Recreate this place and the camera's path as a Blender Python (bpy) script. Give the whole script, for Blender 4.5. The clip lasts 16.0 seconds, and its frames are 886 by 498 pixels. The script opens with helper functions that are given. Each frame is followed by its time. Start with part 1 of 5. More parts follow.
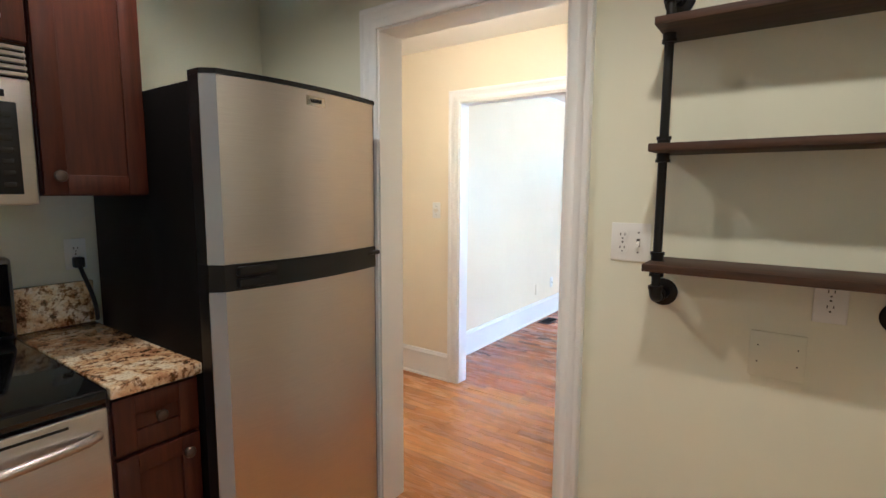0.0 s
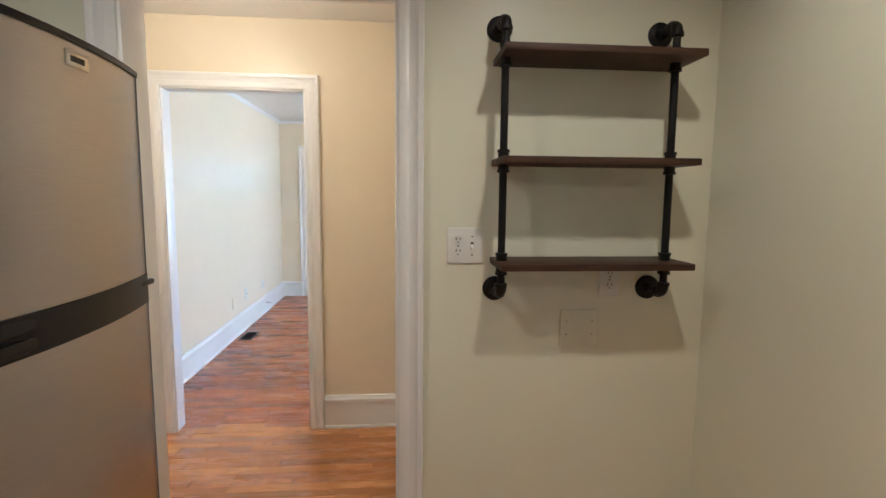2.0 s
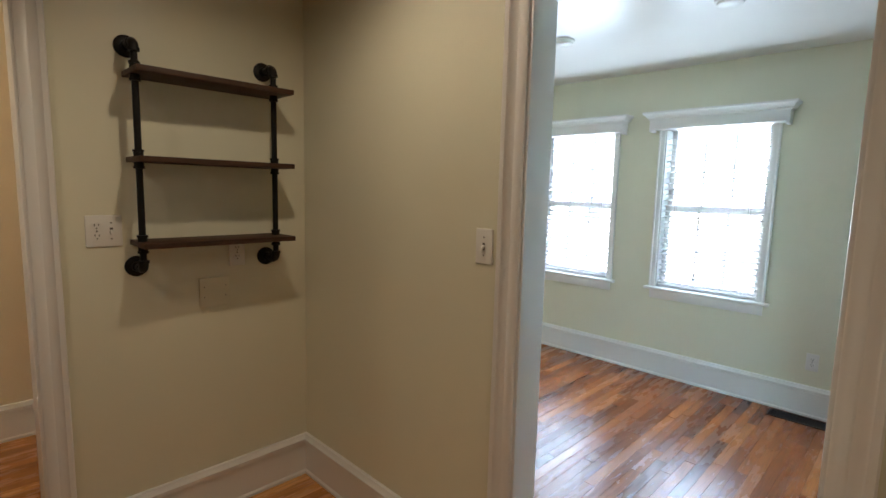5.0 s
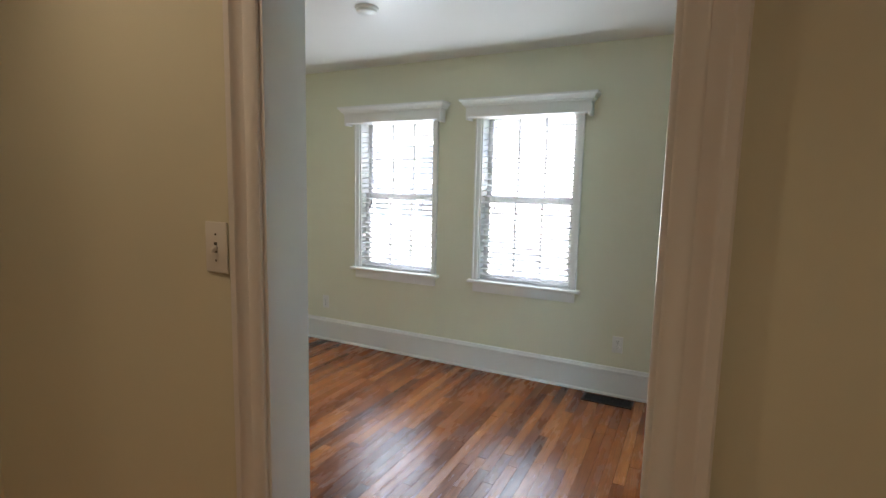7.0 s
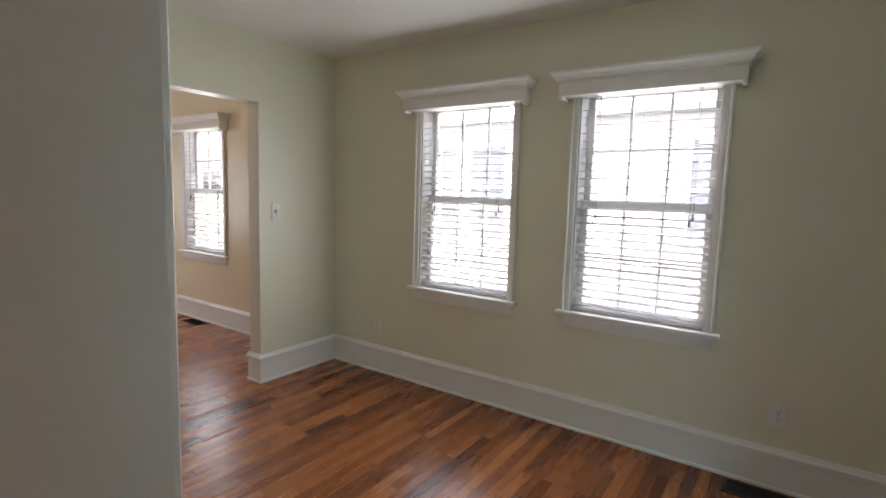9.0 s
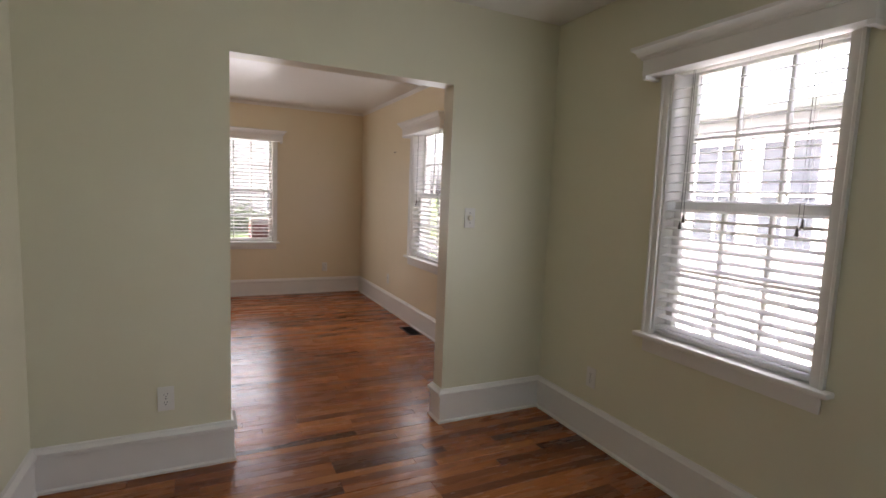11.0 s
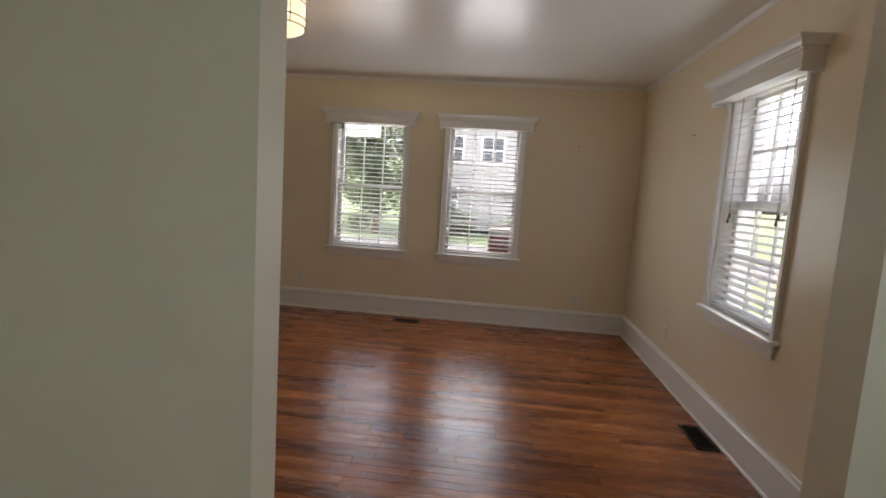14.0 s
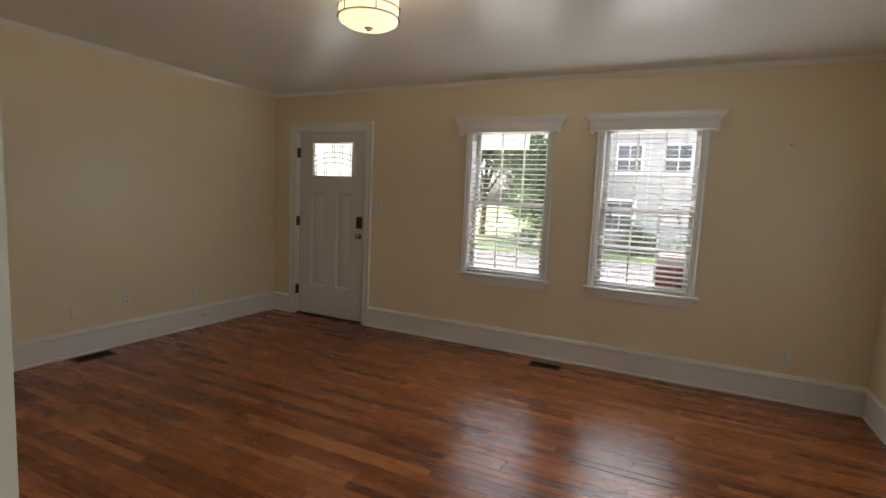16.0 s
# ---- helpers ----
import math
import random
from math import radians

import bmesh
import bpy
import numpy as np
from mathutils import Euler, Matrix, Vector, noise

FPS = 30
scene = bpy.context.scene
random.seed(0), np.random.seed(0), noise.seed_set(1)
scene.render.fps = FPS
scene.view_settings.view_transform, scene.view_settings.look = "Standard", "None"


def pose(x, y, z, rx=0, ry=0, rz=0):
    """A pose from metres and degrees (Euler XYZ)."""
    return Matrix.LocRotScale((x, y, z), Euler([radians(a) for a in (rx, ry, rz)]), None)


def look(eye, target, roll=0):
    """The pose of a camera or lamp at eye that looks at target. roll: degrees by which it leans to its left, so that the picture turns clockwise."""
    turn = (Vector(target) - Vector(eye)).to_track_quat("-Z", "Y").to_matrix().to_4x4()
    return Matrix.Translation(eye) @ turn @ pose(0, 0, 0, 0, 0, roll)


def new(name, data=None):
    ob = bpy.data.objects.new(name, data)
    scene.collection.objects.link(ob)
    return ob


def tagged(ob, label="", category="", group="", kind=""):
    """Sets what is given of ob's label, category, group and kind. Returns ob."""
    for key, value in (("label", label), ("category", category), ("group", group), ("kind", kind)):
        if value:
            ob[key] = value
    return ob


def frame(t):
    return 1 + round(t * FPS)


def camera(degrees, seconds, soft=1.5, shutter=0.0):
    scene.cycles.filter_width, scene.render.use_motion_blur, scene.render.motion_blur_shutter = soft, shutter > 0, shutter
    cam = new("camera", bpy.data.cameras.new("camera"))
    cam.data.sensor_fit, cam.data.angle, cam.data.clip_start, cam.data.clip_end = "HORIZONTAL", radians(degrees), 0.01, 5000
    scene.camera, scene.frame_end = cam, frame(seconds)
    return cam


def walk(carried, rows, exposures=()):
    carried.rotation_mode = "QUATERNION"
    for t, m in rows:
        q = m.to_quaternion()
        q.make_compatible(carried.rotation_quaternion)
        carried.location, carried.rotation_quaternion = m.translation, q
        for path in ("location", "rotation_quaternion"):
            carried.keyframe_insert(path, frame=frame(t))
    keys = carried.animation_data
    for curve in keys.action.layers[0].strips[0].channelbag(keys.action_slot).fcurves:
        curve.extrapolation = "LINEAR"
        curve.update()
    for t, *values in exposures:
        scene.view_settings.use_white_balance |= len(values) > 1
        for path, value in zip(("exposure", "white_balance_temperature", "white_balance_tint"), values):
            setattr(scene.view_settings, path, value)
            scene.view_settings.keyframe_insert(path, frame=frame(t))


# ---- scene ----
cam = camera(83.7, 16.0)
PATH = [
    (0, (0.168, 0.207, 1.441), (-0.987, 1.822, 1.203), 0.3),
    (0.5, (-0.033, 0.267, 1.427), (-0.886, 2.06, 1.184), 0.2),
    (1, (-0.207, 0.335, 1.433), (-0.737, 2.248, 1.189), 0.2),
    (1.5, (-0.341, 0.268, 1.442), (-0.495, 2.249, 1.219), 0.4),
    (2, (-0.448, 0.167, 1.448), (-0.279, 2.148, 1.232), 0.5),
    (2.5, (-0.507, -0.012, 1.45), (-0.102, 1.936, 1.251), 0.5),
    (3, (-0.549, -0.196, 1.464), (0.088, 1.689, 1.259), 0.5),
    (3.5, (-0.623, -0.283, 1.47), (0.248, 1.505, 1.253), 0.8),
    (4, (-0.68, -0.361, 1.474), (0.393, 1.311, 1.246), 0.9),
    (4.5, (-0.694, -0.398, 1.473), (0.562, 1.14, 1.24), 1.0),
    (5, (-0.655, -0.422, 1.469), (0.758, 0.974, 1.23), 1.4),
    (7.5, (-0.026, -0.281, 1.424), (1.763, 0.581, 1.186), 1.2),
    (8, (0.137, -0.108, 1.422), (1.902, 0.803, 1.191), 1.3),
    (10.5, (1.211, 0.372, 1.356), (2.363, 1.993, 1.143), 2.1),
    (11, (1.401, 0.571, 1.36), (2.266, 2.362, 1.151), 2.3),
    (11.5, (1.565, 0.801, 1.359), (2.134, 2.709, 1.165), 3.1),
    (12, (1.683, 1.073, 1.351), (2.014, 3.035, 1.148), 3.4),
    (12.5, (1.757, 1.365, 1.345), (1.895, 3.349, 1.13), 3.7),
    (13, (1.855, 1.66, 1.343), (1.829, 3.648, 1.125), 3.8),
    (13.5, (1.949, 1.934, 1.338), (1.807, 3.916, 1.111), 3.7),
    (14, (1.984, 2.201, 1.329), (1.785, 4.178, 1.101), 3.7),
    (14.5, (2.091, 2.447, 1.32), (1.772, 4.409, 1.096), 3.1),
    (15, (2.179, 2.65, 1.334), (1.658, 4.567, 1.106), 2.4),
    (15.5, (2.194, 2.803, 1.34), (1.483, 4.659, 1.125), 2.4),
    (16, (2.122, 3.015, 1.376), (1.254, 4.805, 1.171), 2.6),
]
# exposure in stops, white balance, and the strength of sky and lamps
EXPOSURES = [(0, 6.68, 4450, 7), (2.5, 6.2, 4550, 8), (5, 5.5, 5300, 9), (8, 4.75, 6150, 17), (10.5, 4.05, 6700, 24), (11.5, 3.94, 6750, 22), (12.5, 3.92, 6750, 20), (13.3, 3.74, 6500, 18), (15.3, 3.62, 6600, 16), (16, 3.74, 6550, 13)]
SKY, SUN = 0.135, 0.42
KITCHEN, HALL, LAMP, GLOW = 0.42, 0.24, 1.15, 0.10
OPENING = 0.42
walk(cam, [(t, look(eye, target, roll)) for t, eye, target, roll in PATH], EXPOSURES)

# ---------------------------------------------------------------- world and lamps
world = bpy.data.worlds.new("world")
world.use_nodes = True
scene.world = world
wn = world.node_tree.nodes
sky = wn.new("ShaderNodeTexSky")
sky.sky_type = "NISHITA"
sky.sun_disc = False
sky.sun_elevation = radians(52)
sky.sun_rotation = radians(266)
sky.dust_density, sky.ozone_density, sky.air_density = 7.0, 1.2, 0.7
wn["Background"].inputs["Strength"].default_value = SKY
haze = wn.new("ShaderNodeHueSaturation")
haze.inputs["Saturation"].default_value = 0.45
world.node_tree.links.new(sky.outputs["Color"], haze.inputs["Color"])
world.node_tree.links.new(haze.outputs["Color"], wn["Background"].inputs["Color"])

sun_data = bpy.data.lights.new("sun", "SUN")
sun_data.energy, sun_data.angle, sun_data.color = SUN, radians(10), (1, 0.95, 0.88)
sun_ob = new("sun", sun_data)
sun_ob.matrix_world = look((-7, -0.5, 9), (0, 0, 0))


def bulb(name, place, watts, colour, radius):
    data = bpy.data.lights.new(name, "POINT")
    data.energy, data.color, data.shadow_soft_size = watts, colour, radius
    ob = new(name, data)
    ob.location = place
    return ob


WARM = (1.0, 0.72, 0.43)


def downlight(name, place, watts, colour, radius, cone):
    data = bpy.data.lights.new(name, "SPOT")
    data.energy, data.color, data.shadow_soft_size, data.spot_size, data.spot_blend = watts, colour, radius, radians(cone), 0.7
    ob = new(name, data)
    ob.location = place
    return ob


downlight("kitchen_downlight_or_fill", (0.03, 0.83, 2.42), KITCHEN * 0.95, WARM, 0.035, 165)
downlight("kitchen_downlight_or_fill", (-1.28, 0.83, 2.42), KITCHEN * 1.0, WARM, 0.035, 165)
# third spot: unseen fill, added to brighten the north wall and soften shadows
downlight("kitchen_downlight_or_fill", (-0.60, -1.20, 2.42), KITCHEN * 1.15, WARM, 0.05, 165)
# unseen lamp added to light the hall evenly, not a known fixture
bulb("hall_fill", (-1.40, 2.32, 2.22), HALL, WARM, 0.10)
bulb("living_bulb", (0.63, 5.13, 2.285), LAMP, (1.0, 0.78, 0.5), 0.05)



def skylight(name, place, facing, width, height, watts):
    """The sky's light standing in a window's opening."""
    data = bpy.data.lights.new(name, "AREA")
    data.shape, data.size, data.size_y = "RECTANGLE", width, height
    data.energy, data.color = watts, (0.90, 0.98, 1.0)
    ob = new(name, data)
    ob.matrix_world = look(place, tuple(p + f for p, f in zip(place, facing)))
    return ob


for x, y, share in ((3.386, 0.775, 1.0), (3.386, 1.915, 1.0), (3.351, 5.05, 1.1)):
    skylight("window_skylight", (x, y, 1.30), (-1, 0, 0), 0.66, 1.06, OPENING * share)
for x, share in ((0.66, 0.45), (1.83, 1.45)):
    skylight("window_skylight", (x, 7.276, 1.28), (0, -1, 0), 0.66, 1.08, OPENING * share)
skylight("patio_skylight", (1.62, -0.62, 1.05), (0, 1, 0), 0.95, 1.85, OPENING * 0.05)

# ---------------------------------------------------------------- materials


def material(name):
    m = bpy.data.materials.new(name)
    m.use_nodes = True
    t = m.node_tree
    return m, t, t.nodes["Principled BSDF"]


def add(t, kind, **values):
    n = t.nodes.new(kind)
    for key, value in values.items():
        n.inputs[key].default_value = value
    return n


def noise_at(t, scale, detail=4.0, rough=0.55, stretch=None, space="Object", shift=None):
    """A noise in object space, stretched per axis; shift: a socket added to the place."""
    co = t.nodes.new("ShaderNodeTexCoord")
    out = co.outputs[space]
    if shift:
        a = t.nodes.new("ShaderNodeVectorMath")
        t.links.new(out, a.inputs[0])
        t.links.new(shift, a.inputs[1])
        out = a.outputs[0]
    if stretch:
        mp = t.nodes.new("ShaderNodeMapping")
        mp.inputs["Scale"].default_value = stretch
        t.links.new(out, mp.inputs["Vector"])
        out = mp.outputs[0]
    n = add(t, "ShaderNodeTexNoise", Scale=scale, Detail=detail, Roughness=rough)
    t.links.new(out, n.inputs["Vector"])
    return n.outputs["Fac"]


def ramp(t, fac, stops):
    r = t.nodes.new("ShaderNodeValToRGB")
    e = r.color_ramp.elements
    while len(e) < len(stops):
        e.new(0.5)
    for el, (at, col) in zip(e, stops):
        el.position, el.color = at, (*col, 1)
    t.links.new(fac, r.inputs["Fac"])
    return r.outputs["Color"]


def mix(t, a, b, fac, blend="MIX"):
    m = t.nodes.new("ShaderNodeMix")
    m.data_type, m.blend_type = "RGBA", blend
    for value, socket in ((a, m.inputs[6]), (b, m.inputs[7]), (fac, m.inputs[0])):
        if isinstance(value, (int, float)):
            socket.default_value = value
        elif isinstance(value, tuple):
            socket.default_value = (*value, 1)
        else:
            t.links.new(value, socket)
    return m.outputs[2]


def bump(t, bsdf, fac, strength, distance=0.002):
    b = add(t, "ShaderNodeBump", Strength=strength, Distance=distance)
    t.links.new(fac, b.inputs["Height"])
    t.links.new(b.outputs["Normal"], bsdf.inputs["Normal"])


def number(t, fac, low, high):
    r = t.nodes.new("ShaderNodeMapRange")
    r.inputs["To Min"].default_value, r.inputs["To Max"].default_value = low, high
    t.links.new(fac, r.inputs["Value"])
    return r.outputs[0]


def surface(name, colour, rough=0.5, metal=0.0, vary=0.06, grain=60.0, relief=0.05, patch=2.0, coat=0.0, space="Object", spec=0.5):
    """A painted, cast or moulded surface: patches and fine grain in colour, gloss and relief."""
    m, t, b = material(name)
    big, fine = noise_at(t, patch, 3, space=space), noise_at(t, grain, 3, space=space)
    dark = tuple(c * (1 - vary * 2) for c in colour)
    light = tuple(min(1, c * (1 + vary)) for c in colour)
    base = ramp(t, big, [(0.3, dark), (0.7, light)])
    both = mix(t, base, tuple(c * (1 - vary) for c in colour), fine)
    t.links.new(both, b.inputs["Base Color"])
    t.links.new(number(t, big, max(0.02, rough * 0.85), min(1, rough * 1.15)), b.inputs["Roughness"])
    b.inputs["Metallic"].default_value = metal
    b.inputs["Coat Weight"].default_value = coat
    b.inputs["Specular IOR Level"].default_value = spec
    bump(t, b, fine, relief)
    return m


def wall_paint(name, colour, rough=0.5):
    """Rolled paint: fine stipple, faint roller patches and trowelled waviness."""
    m, t, b = material(name)
    big, fine, wave = noise_at(t, 0.9, 4), noise_at(t, 160, 2), noise_at(t, 5, 3)
    base = ramp(t, big, [(0.3, tuple(c * 0.96 for c in colour)), (0.72, tuple(min(1, c * 1.02) for c in colour))])
    t.links.new(base, b.inputs["Base Color"])
    t.links.new(number(t, wave, rough * 0.85, rough * 1.15), b.inputs["Roughness"])
    first = add(t, "ShaderNodeBump", Strength=0.12, Distance=0.02)
    t.links.new(wave, first.inputs["Height"])
    second = add(t, "ShaderNodeBump", Strength=0.08, Distance=0.001)
    t.links.new(fine, second.inputs["Height"])
    t.links.new(first.outputs["Normal"], second.inputs["Normal"])
    t.links.new(second.outputs["Normal"], b.inputs["Normal"])
    return m


def floor_wood(name, joined, room_tint=(1, 1, 1), stain=0.0, even=0.0):
    """Oak strips, each with its own tone, with cathedral grain along x and a worn satin coat."""
    m, t, b = material(name)
    if joined:
        rnd = t.nodes.new("ShaderNodeNewGeometry").outputs["Random Per Island"]
    else:
        rnd = t.nodes.new("ShaderNodeObjectInfo").outputs["Random"]
    far = t.nodes.new("ShaderNodeCombineXYZ")
    for n, k in enumerate((37.0, 91.0, 13.0)):
        mul = t.nodes.new("ShaderNodeMath")
        mul.operation = "MULTIPLY"
        mul.inputs[1].default_value = k
        t.links.new(rnd, mul.inputs[0])
        t.links.new(mul.outputs[0], far.inputs[n])
    shift = far.outputs[0]
    tone = ramp(t, rnd, [(0.0, (0.12, 0.037, 0.012)), (0.13, (0.21, 0.064, 0.019)), (0.5, (0.34, 0.110, 0.031)), (0.85, (0.44, 0.158, 0.047)), (1.0, (0.53, 0.215, 0.070))])
    tone = mix(t, tone, (0.34, 0.110, 0.031), even)
    grain = noise_at(t, 11, 2, 0.5, (0.5, 2.6, 1), shift=shift)
    # growth rings: contours of a noise drawn out along the strip, which close into cathedral arches
    growth = noise_at(t, 2.0, 1.5, 0.4, (0.42, 5.0, 1), shift=shift)
    turns, wavy, rings = t.nodes.new("ShaderNodeMath"), t.nodes.new("ShaderNodeMath"), t.nodes.new("ShaderNodeMath")
    turns.operation, wavy.operation, rings.operation = "MULTIPLY", "SINE", "MULTIPLY_ADD"
    turns.inputs[1].default_value = 135
    rings.inputs[1].default_value, rings.inputs[2].default_value = 0.5, 0.5
    t.links.new(growth, turns.inputs[0])
    t.links.new(turns.outputs[0], wavy.inputs[0])
    t.links.new(wavy.outputs[0], rings.inputs[0])
    lines = ramp(t, rings.outputs[0], [(0.0, (0.40, 0.34, 0.30)), (0.32, (0.92, 0.92, 0.92)), (1.0, (1.08, 1.08, 1.08))])
    pores = ramp(t, noise_at(t, 60, 3, 0.6, (0.10, 3.0, 1), shift=shift), [(0.36, (0.45, 0.40, 0.36)), (0.50, (1.0, 1.0, 1.0))])
    streak = ramp(t, grain, [(0.3, (0.80, 0.75, 0.70)), (0.5, (1.0, 1.0, 1.0)), (0.8, (1.08, 1.08, 1.06))])
    base = mix(t, mix(t, mix(t, tone, lines, 0.26, "MULTIPLY"), streak, 0.25, "MULTIPLY"), pores, 0.28, "MULTIPLY")
    wear = noise_at(t, 1.3, 4, space="Object", shift=shift)
    # the room's colour factor over the whole strip
    base = mix(t, base, room_tint, 1.0, "MULTIPLY")
    if stain:
        place = t.nodes.new("ShaderNodeNewGeometry")
        spread = t.nodes.new("ShaderNodeMapping")
        spread.inputs["Scale"].default_value = (0.8, 1.7, 1)
        blot = add(t, "ShaderNodeTexNoise", Scale=0.95, Detail=5, Roughness=0.6)
        t.links.new(place.outputs["Position"], spread.inputs["Vector"])
        t.links.new(spread.outputs[0], blot.inputs["Vector"])
        base = mix(t, base, ramp(t, blot.outputs["Fac"], [(0.36, (0.34, 0.28, 0.25)), (0.58, (1, 1, 1))]), stain, "MULTIPLY")
    t.links.new(base, b.inputs["Base Color"])
    worn = mix(t, wear, grain, 0.45)
    t.links.new(number(t, worn, 0.14, 0.40), b.inputs["Roughness"])
    b.inputs["Specular IOR Level"].default_value = 0.5
    bump(t, b, mix(t, rings.outputs[0], pores, 0.35), 0.7, 0.0007)
    return m


def board_wood(name, dark, light, rough=0.35, along=(8, 8, 0.6), coat=0.2):
    m, t, b = material(name)
    g = noise_at(t, 9, 6, 0.6, along)
    p = noise_at(t, 2, 3)
    base = mix(t, ramp(t, g, [(0.3, dark), (0.7, light)]), dark, number(t, p, 0.0, 0.5))
    t.links.new(base, b.inputs["Base Color"])
    t.links.new(number(t, p, rough * 0.8, rough * 1.2), b.inputs["Roughness"])
    b.inputs["Coat Weight"].default_value = coat
    b.inputs["Coat Roughness"].default_value = 0.25
    b.inputs["Specular IOR Level"].default_value = 0.3
    bump(t, b, g, 0.1, 0.0006)
    return m


def brushed_steel(name, along=(1, 1, 90)):
    m, t, b = material(name)
    g, p = noise_at(t, 8, 4, 0.7, along), noise_at(t, 2.2, 3)
    t.links.new(ramp(t, g, [(0.3, (0.47, 0.43, 0.40)), (0.7, (0.53, 0.49, 0.455))]), b.inputs["Base Color"])
    b.inputs["Metallic"].default_value = 1
    t.links.new(number(t, p, 0.27, 0.38), b.inputs["Roughness"])
    b.inputs["Anisotropic"].default_value = 0.5
    bump(t, b, g, 0.025, 0.0003)
    return m


def granite(name):
    m, t, b = material(name)
    big, mid, fine = noise_at(t, 9, 5, 0.7), noise_at(t, 34, 5, 0.75), noise_at(t, 110, 4, 0.7)
    ground = ramp(t, big, [(0.33, (0.36, 0.17, 0.075)), (0.46, (0.58, 0.38, 0.19)), (0.58, (0.70, 0.60, 0.42)), (0.75, (0.55, 0.45, 0.33))])
    flecks = ramp(t, mid, [(0.36, (0.02, 0.016, 0.013)), (0.43, (0.30, 0.17, 0.10)), (0.5, (1.0, 1.0, 1.0))])
    spots = ramp(t, fine, [(0.34, (0.25, 0.2, 0.17)), (0.46, (1.0, 1.0, 1.0))])
    t.links.new(mix(t, mix(t, ground, flecks, 0.92, "MULTIPLY"), spots, 0.8, "MULTIPLY"), b.inputs["Base Color"])
    b.inputs["Roughness"].default_value = 0.14
    return m


def clear_glass(name, tint=(1, 1, 1), gloss=1.0):
    """Thin pane: passes light straight through, mirrors it by Fresnel."""
    m, t, b = material(name)
    t.nodes.remove(b)
    tr, gl, fr = t.nodes.new("ShaderNodeBsdfTransparent"), t.nodes.new("ShaderNodeBsdfGlossy"), t.nodes.new("ShaderNodeLayerWeight")
    tr.inputs["Color"].default_value = (*tint, 1)
    gl.inputs["Roughness"].default_value = 0.01
    # Schlick's curve, alike from both sides of the pane
    fifth, share = t.nodes.new("ShaderNodeMath"), t.nodes.new("ShaderNodeMath")
    fifth.operation, share.operation = "POWER", "MULTIPLY_ADD"
    fifth.inputs[1].default_value = 5
    share.inputs[1].default_value, share.inputs[2].default_value = 0.96 * gloss, 0.04 * gloss
    ms = t.nodes.new("ShaderNodeMixShader")
    t.links.new(fr.outputs["Facing"], fifth.inputs[0])
    t.links.new(fifth.outputs[0], share.inputs[0])
    t.links.new(share.outputs[0], ms.inputs[0])
    t.links.new(tr.outputs[0], ms.inputs[1])
    t.links.new(gl.outputs[0], ms.inputs[2])
    t.links.new(ms.outputs[0], t.nodes["Material Output"].inputs["Surface"])
    return m


def glowing(name, colour, strength):
    m, t, b = material(name)
    b.inputs["Base Color"].default_value = (0.9, 0.87, 0.8, 1)
    b.inputs["Roughness"].default_value = 0.3
    b.inputs["Emission Color"].default_value = (*colour, 1)
    b.inputs["Emission Strength"].default_value = strength
    return m


GREEN = wall_paint("pale_green_paint", (0.728, 0.713, 0.555), 0.38)
REVEAL = wall_paint("off_white_opening_paint", (0.74, 0.70, 0.58), 0.38)
CREAM = wall_paint("cream_paint", (0.79, 0.695, 0.51), 0.31)
CEILING = wall_paint("ceiling_satin_paint", (0.80, 0.78, 0.74), 0.30)
TRIM = surface("white_gloss_trim", (0.81, 0.80, 0.77), 0.30, vary=0.02, grain=90, relief=0.03)
SIDING = surface("white_siding_paint", (0.80, 0.80, 0.78), 0.6, vary=0.03)
# colour factors on one oak: hall and kitchen much paler, dining darker
ROOM_TINTS = {"living": (1.14, 1.09, 1.03), "dining": (0.92, 0.88, 0.80), "hall": (1.75, 2.45, 2.6)}
WEAR = {"living": (0.42, 0.2), "dining": (0.22, 0.0), "hall": (0.15, 0.5)}
OAK = {k: [floor_wood("oak_strip_" + k, False, f, *WEAR[k]), floor_wood("oak_strips_" + k, True, f, *WEAR[k])] for k, f in ROOM_TINTS.items()}
SUBFLOOR = surface("subfloor", (0.06, 0.03, 0.015), 0.9)
STEEL = brushed_steel("brushed_steel")
CHROME = surface("satin_nickel", (0.55, 0.52, 0.47), 0.25, 1.0, vary=0.04)
EDGE_GREY = surface("pale_edge_grey", (0.36, 0.37, 0.40), 0.22, 0.35, vary=0.03)
BLACK = surface("black_plastic", (0.008, 0.008, 0.008), 0.35, vary=0.1, grain=200, spec=0.3)
FRIDGE_SIDE = surface("textured_black_metal", (0.004, 0.004, 0.004), 0.5, vary=0.1, grain=500, relief=0.25, spec=0.1)
GLASS_TOP = surface("black_glass", (0.006, 0.006, 0.006), 0.06, vary=0.05)
CHERRY = board_wood("cherry_cabinet", (0.030, 0.006, 0.002), (0.075, 0.018, 0.005), 0.45, coat=0.0)
WALNUT = board_wood("dark_walnut", (0.026, 0.013, 0.007), (0.095, 0.046, 0.023), 0.55, (0.6, 8, 8), 0.0)
IRON = surface("black_iron", (0.014, 0.013, 0.012), 0.45, 0.6, vary=0.15, grain=120, relief=0.25)
GRANITE = granite("speckled_granite")
PLATE = surface("white_plastic", (0.78, 0.77, 0.72), 0.3, vary=0.02, grain=20, relief=0.0)
IVORY = surface("ivory_plastic", (0.72, 0.68, 0.56), 0.35, vary=0.02, grain=20, relief=0.0)
SLOT = surface("dark_slot", (0.016, 0.014, 0.012), 0.7, spec=0.2)
REGISTER = surface("bronze_register", (0.035, 0.022, 0.014), 0.5, 0.4, vary=0.15)
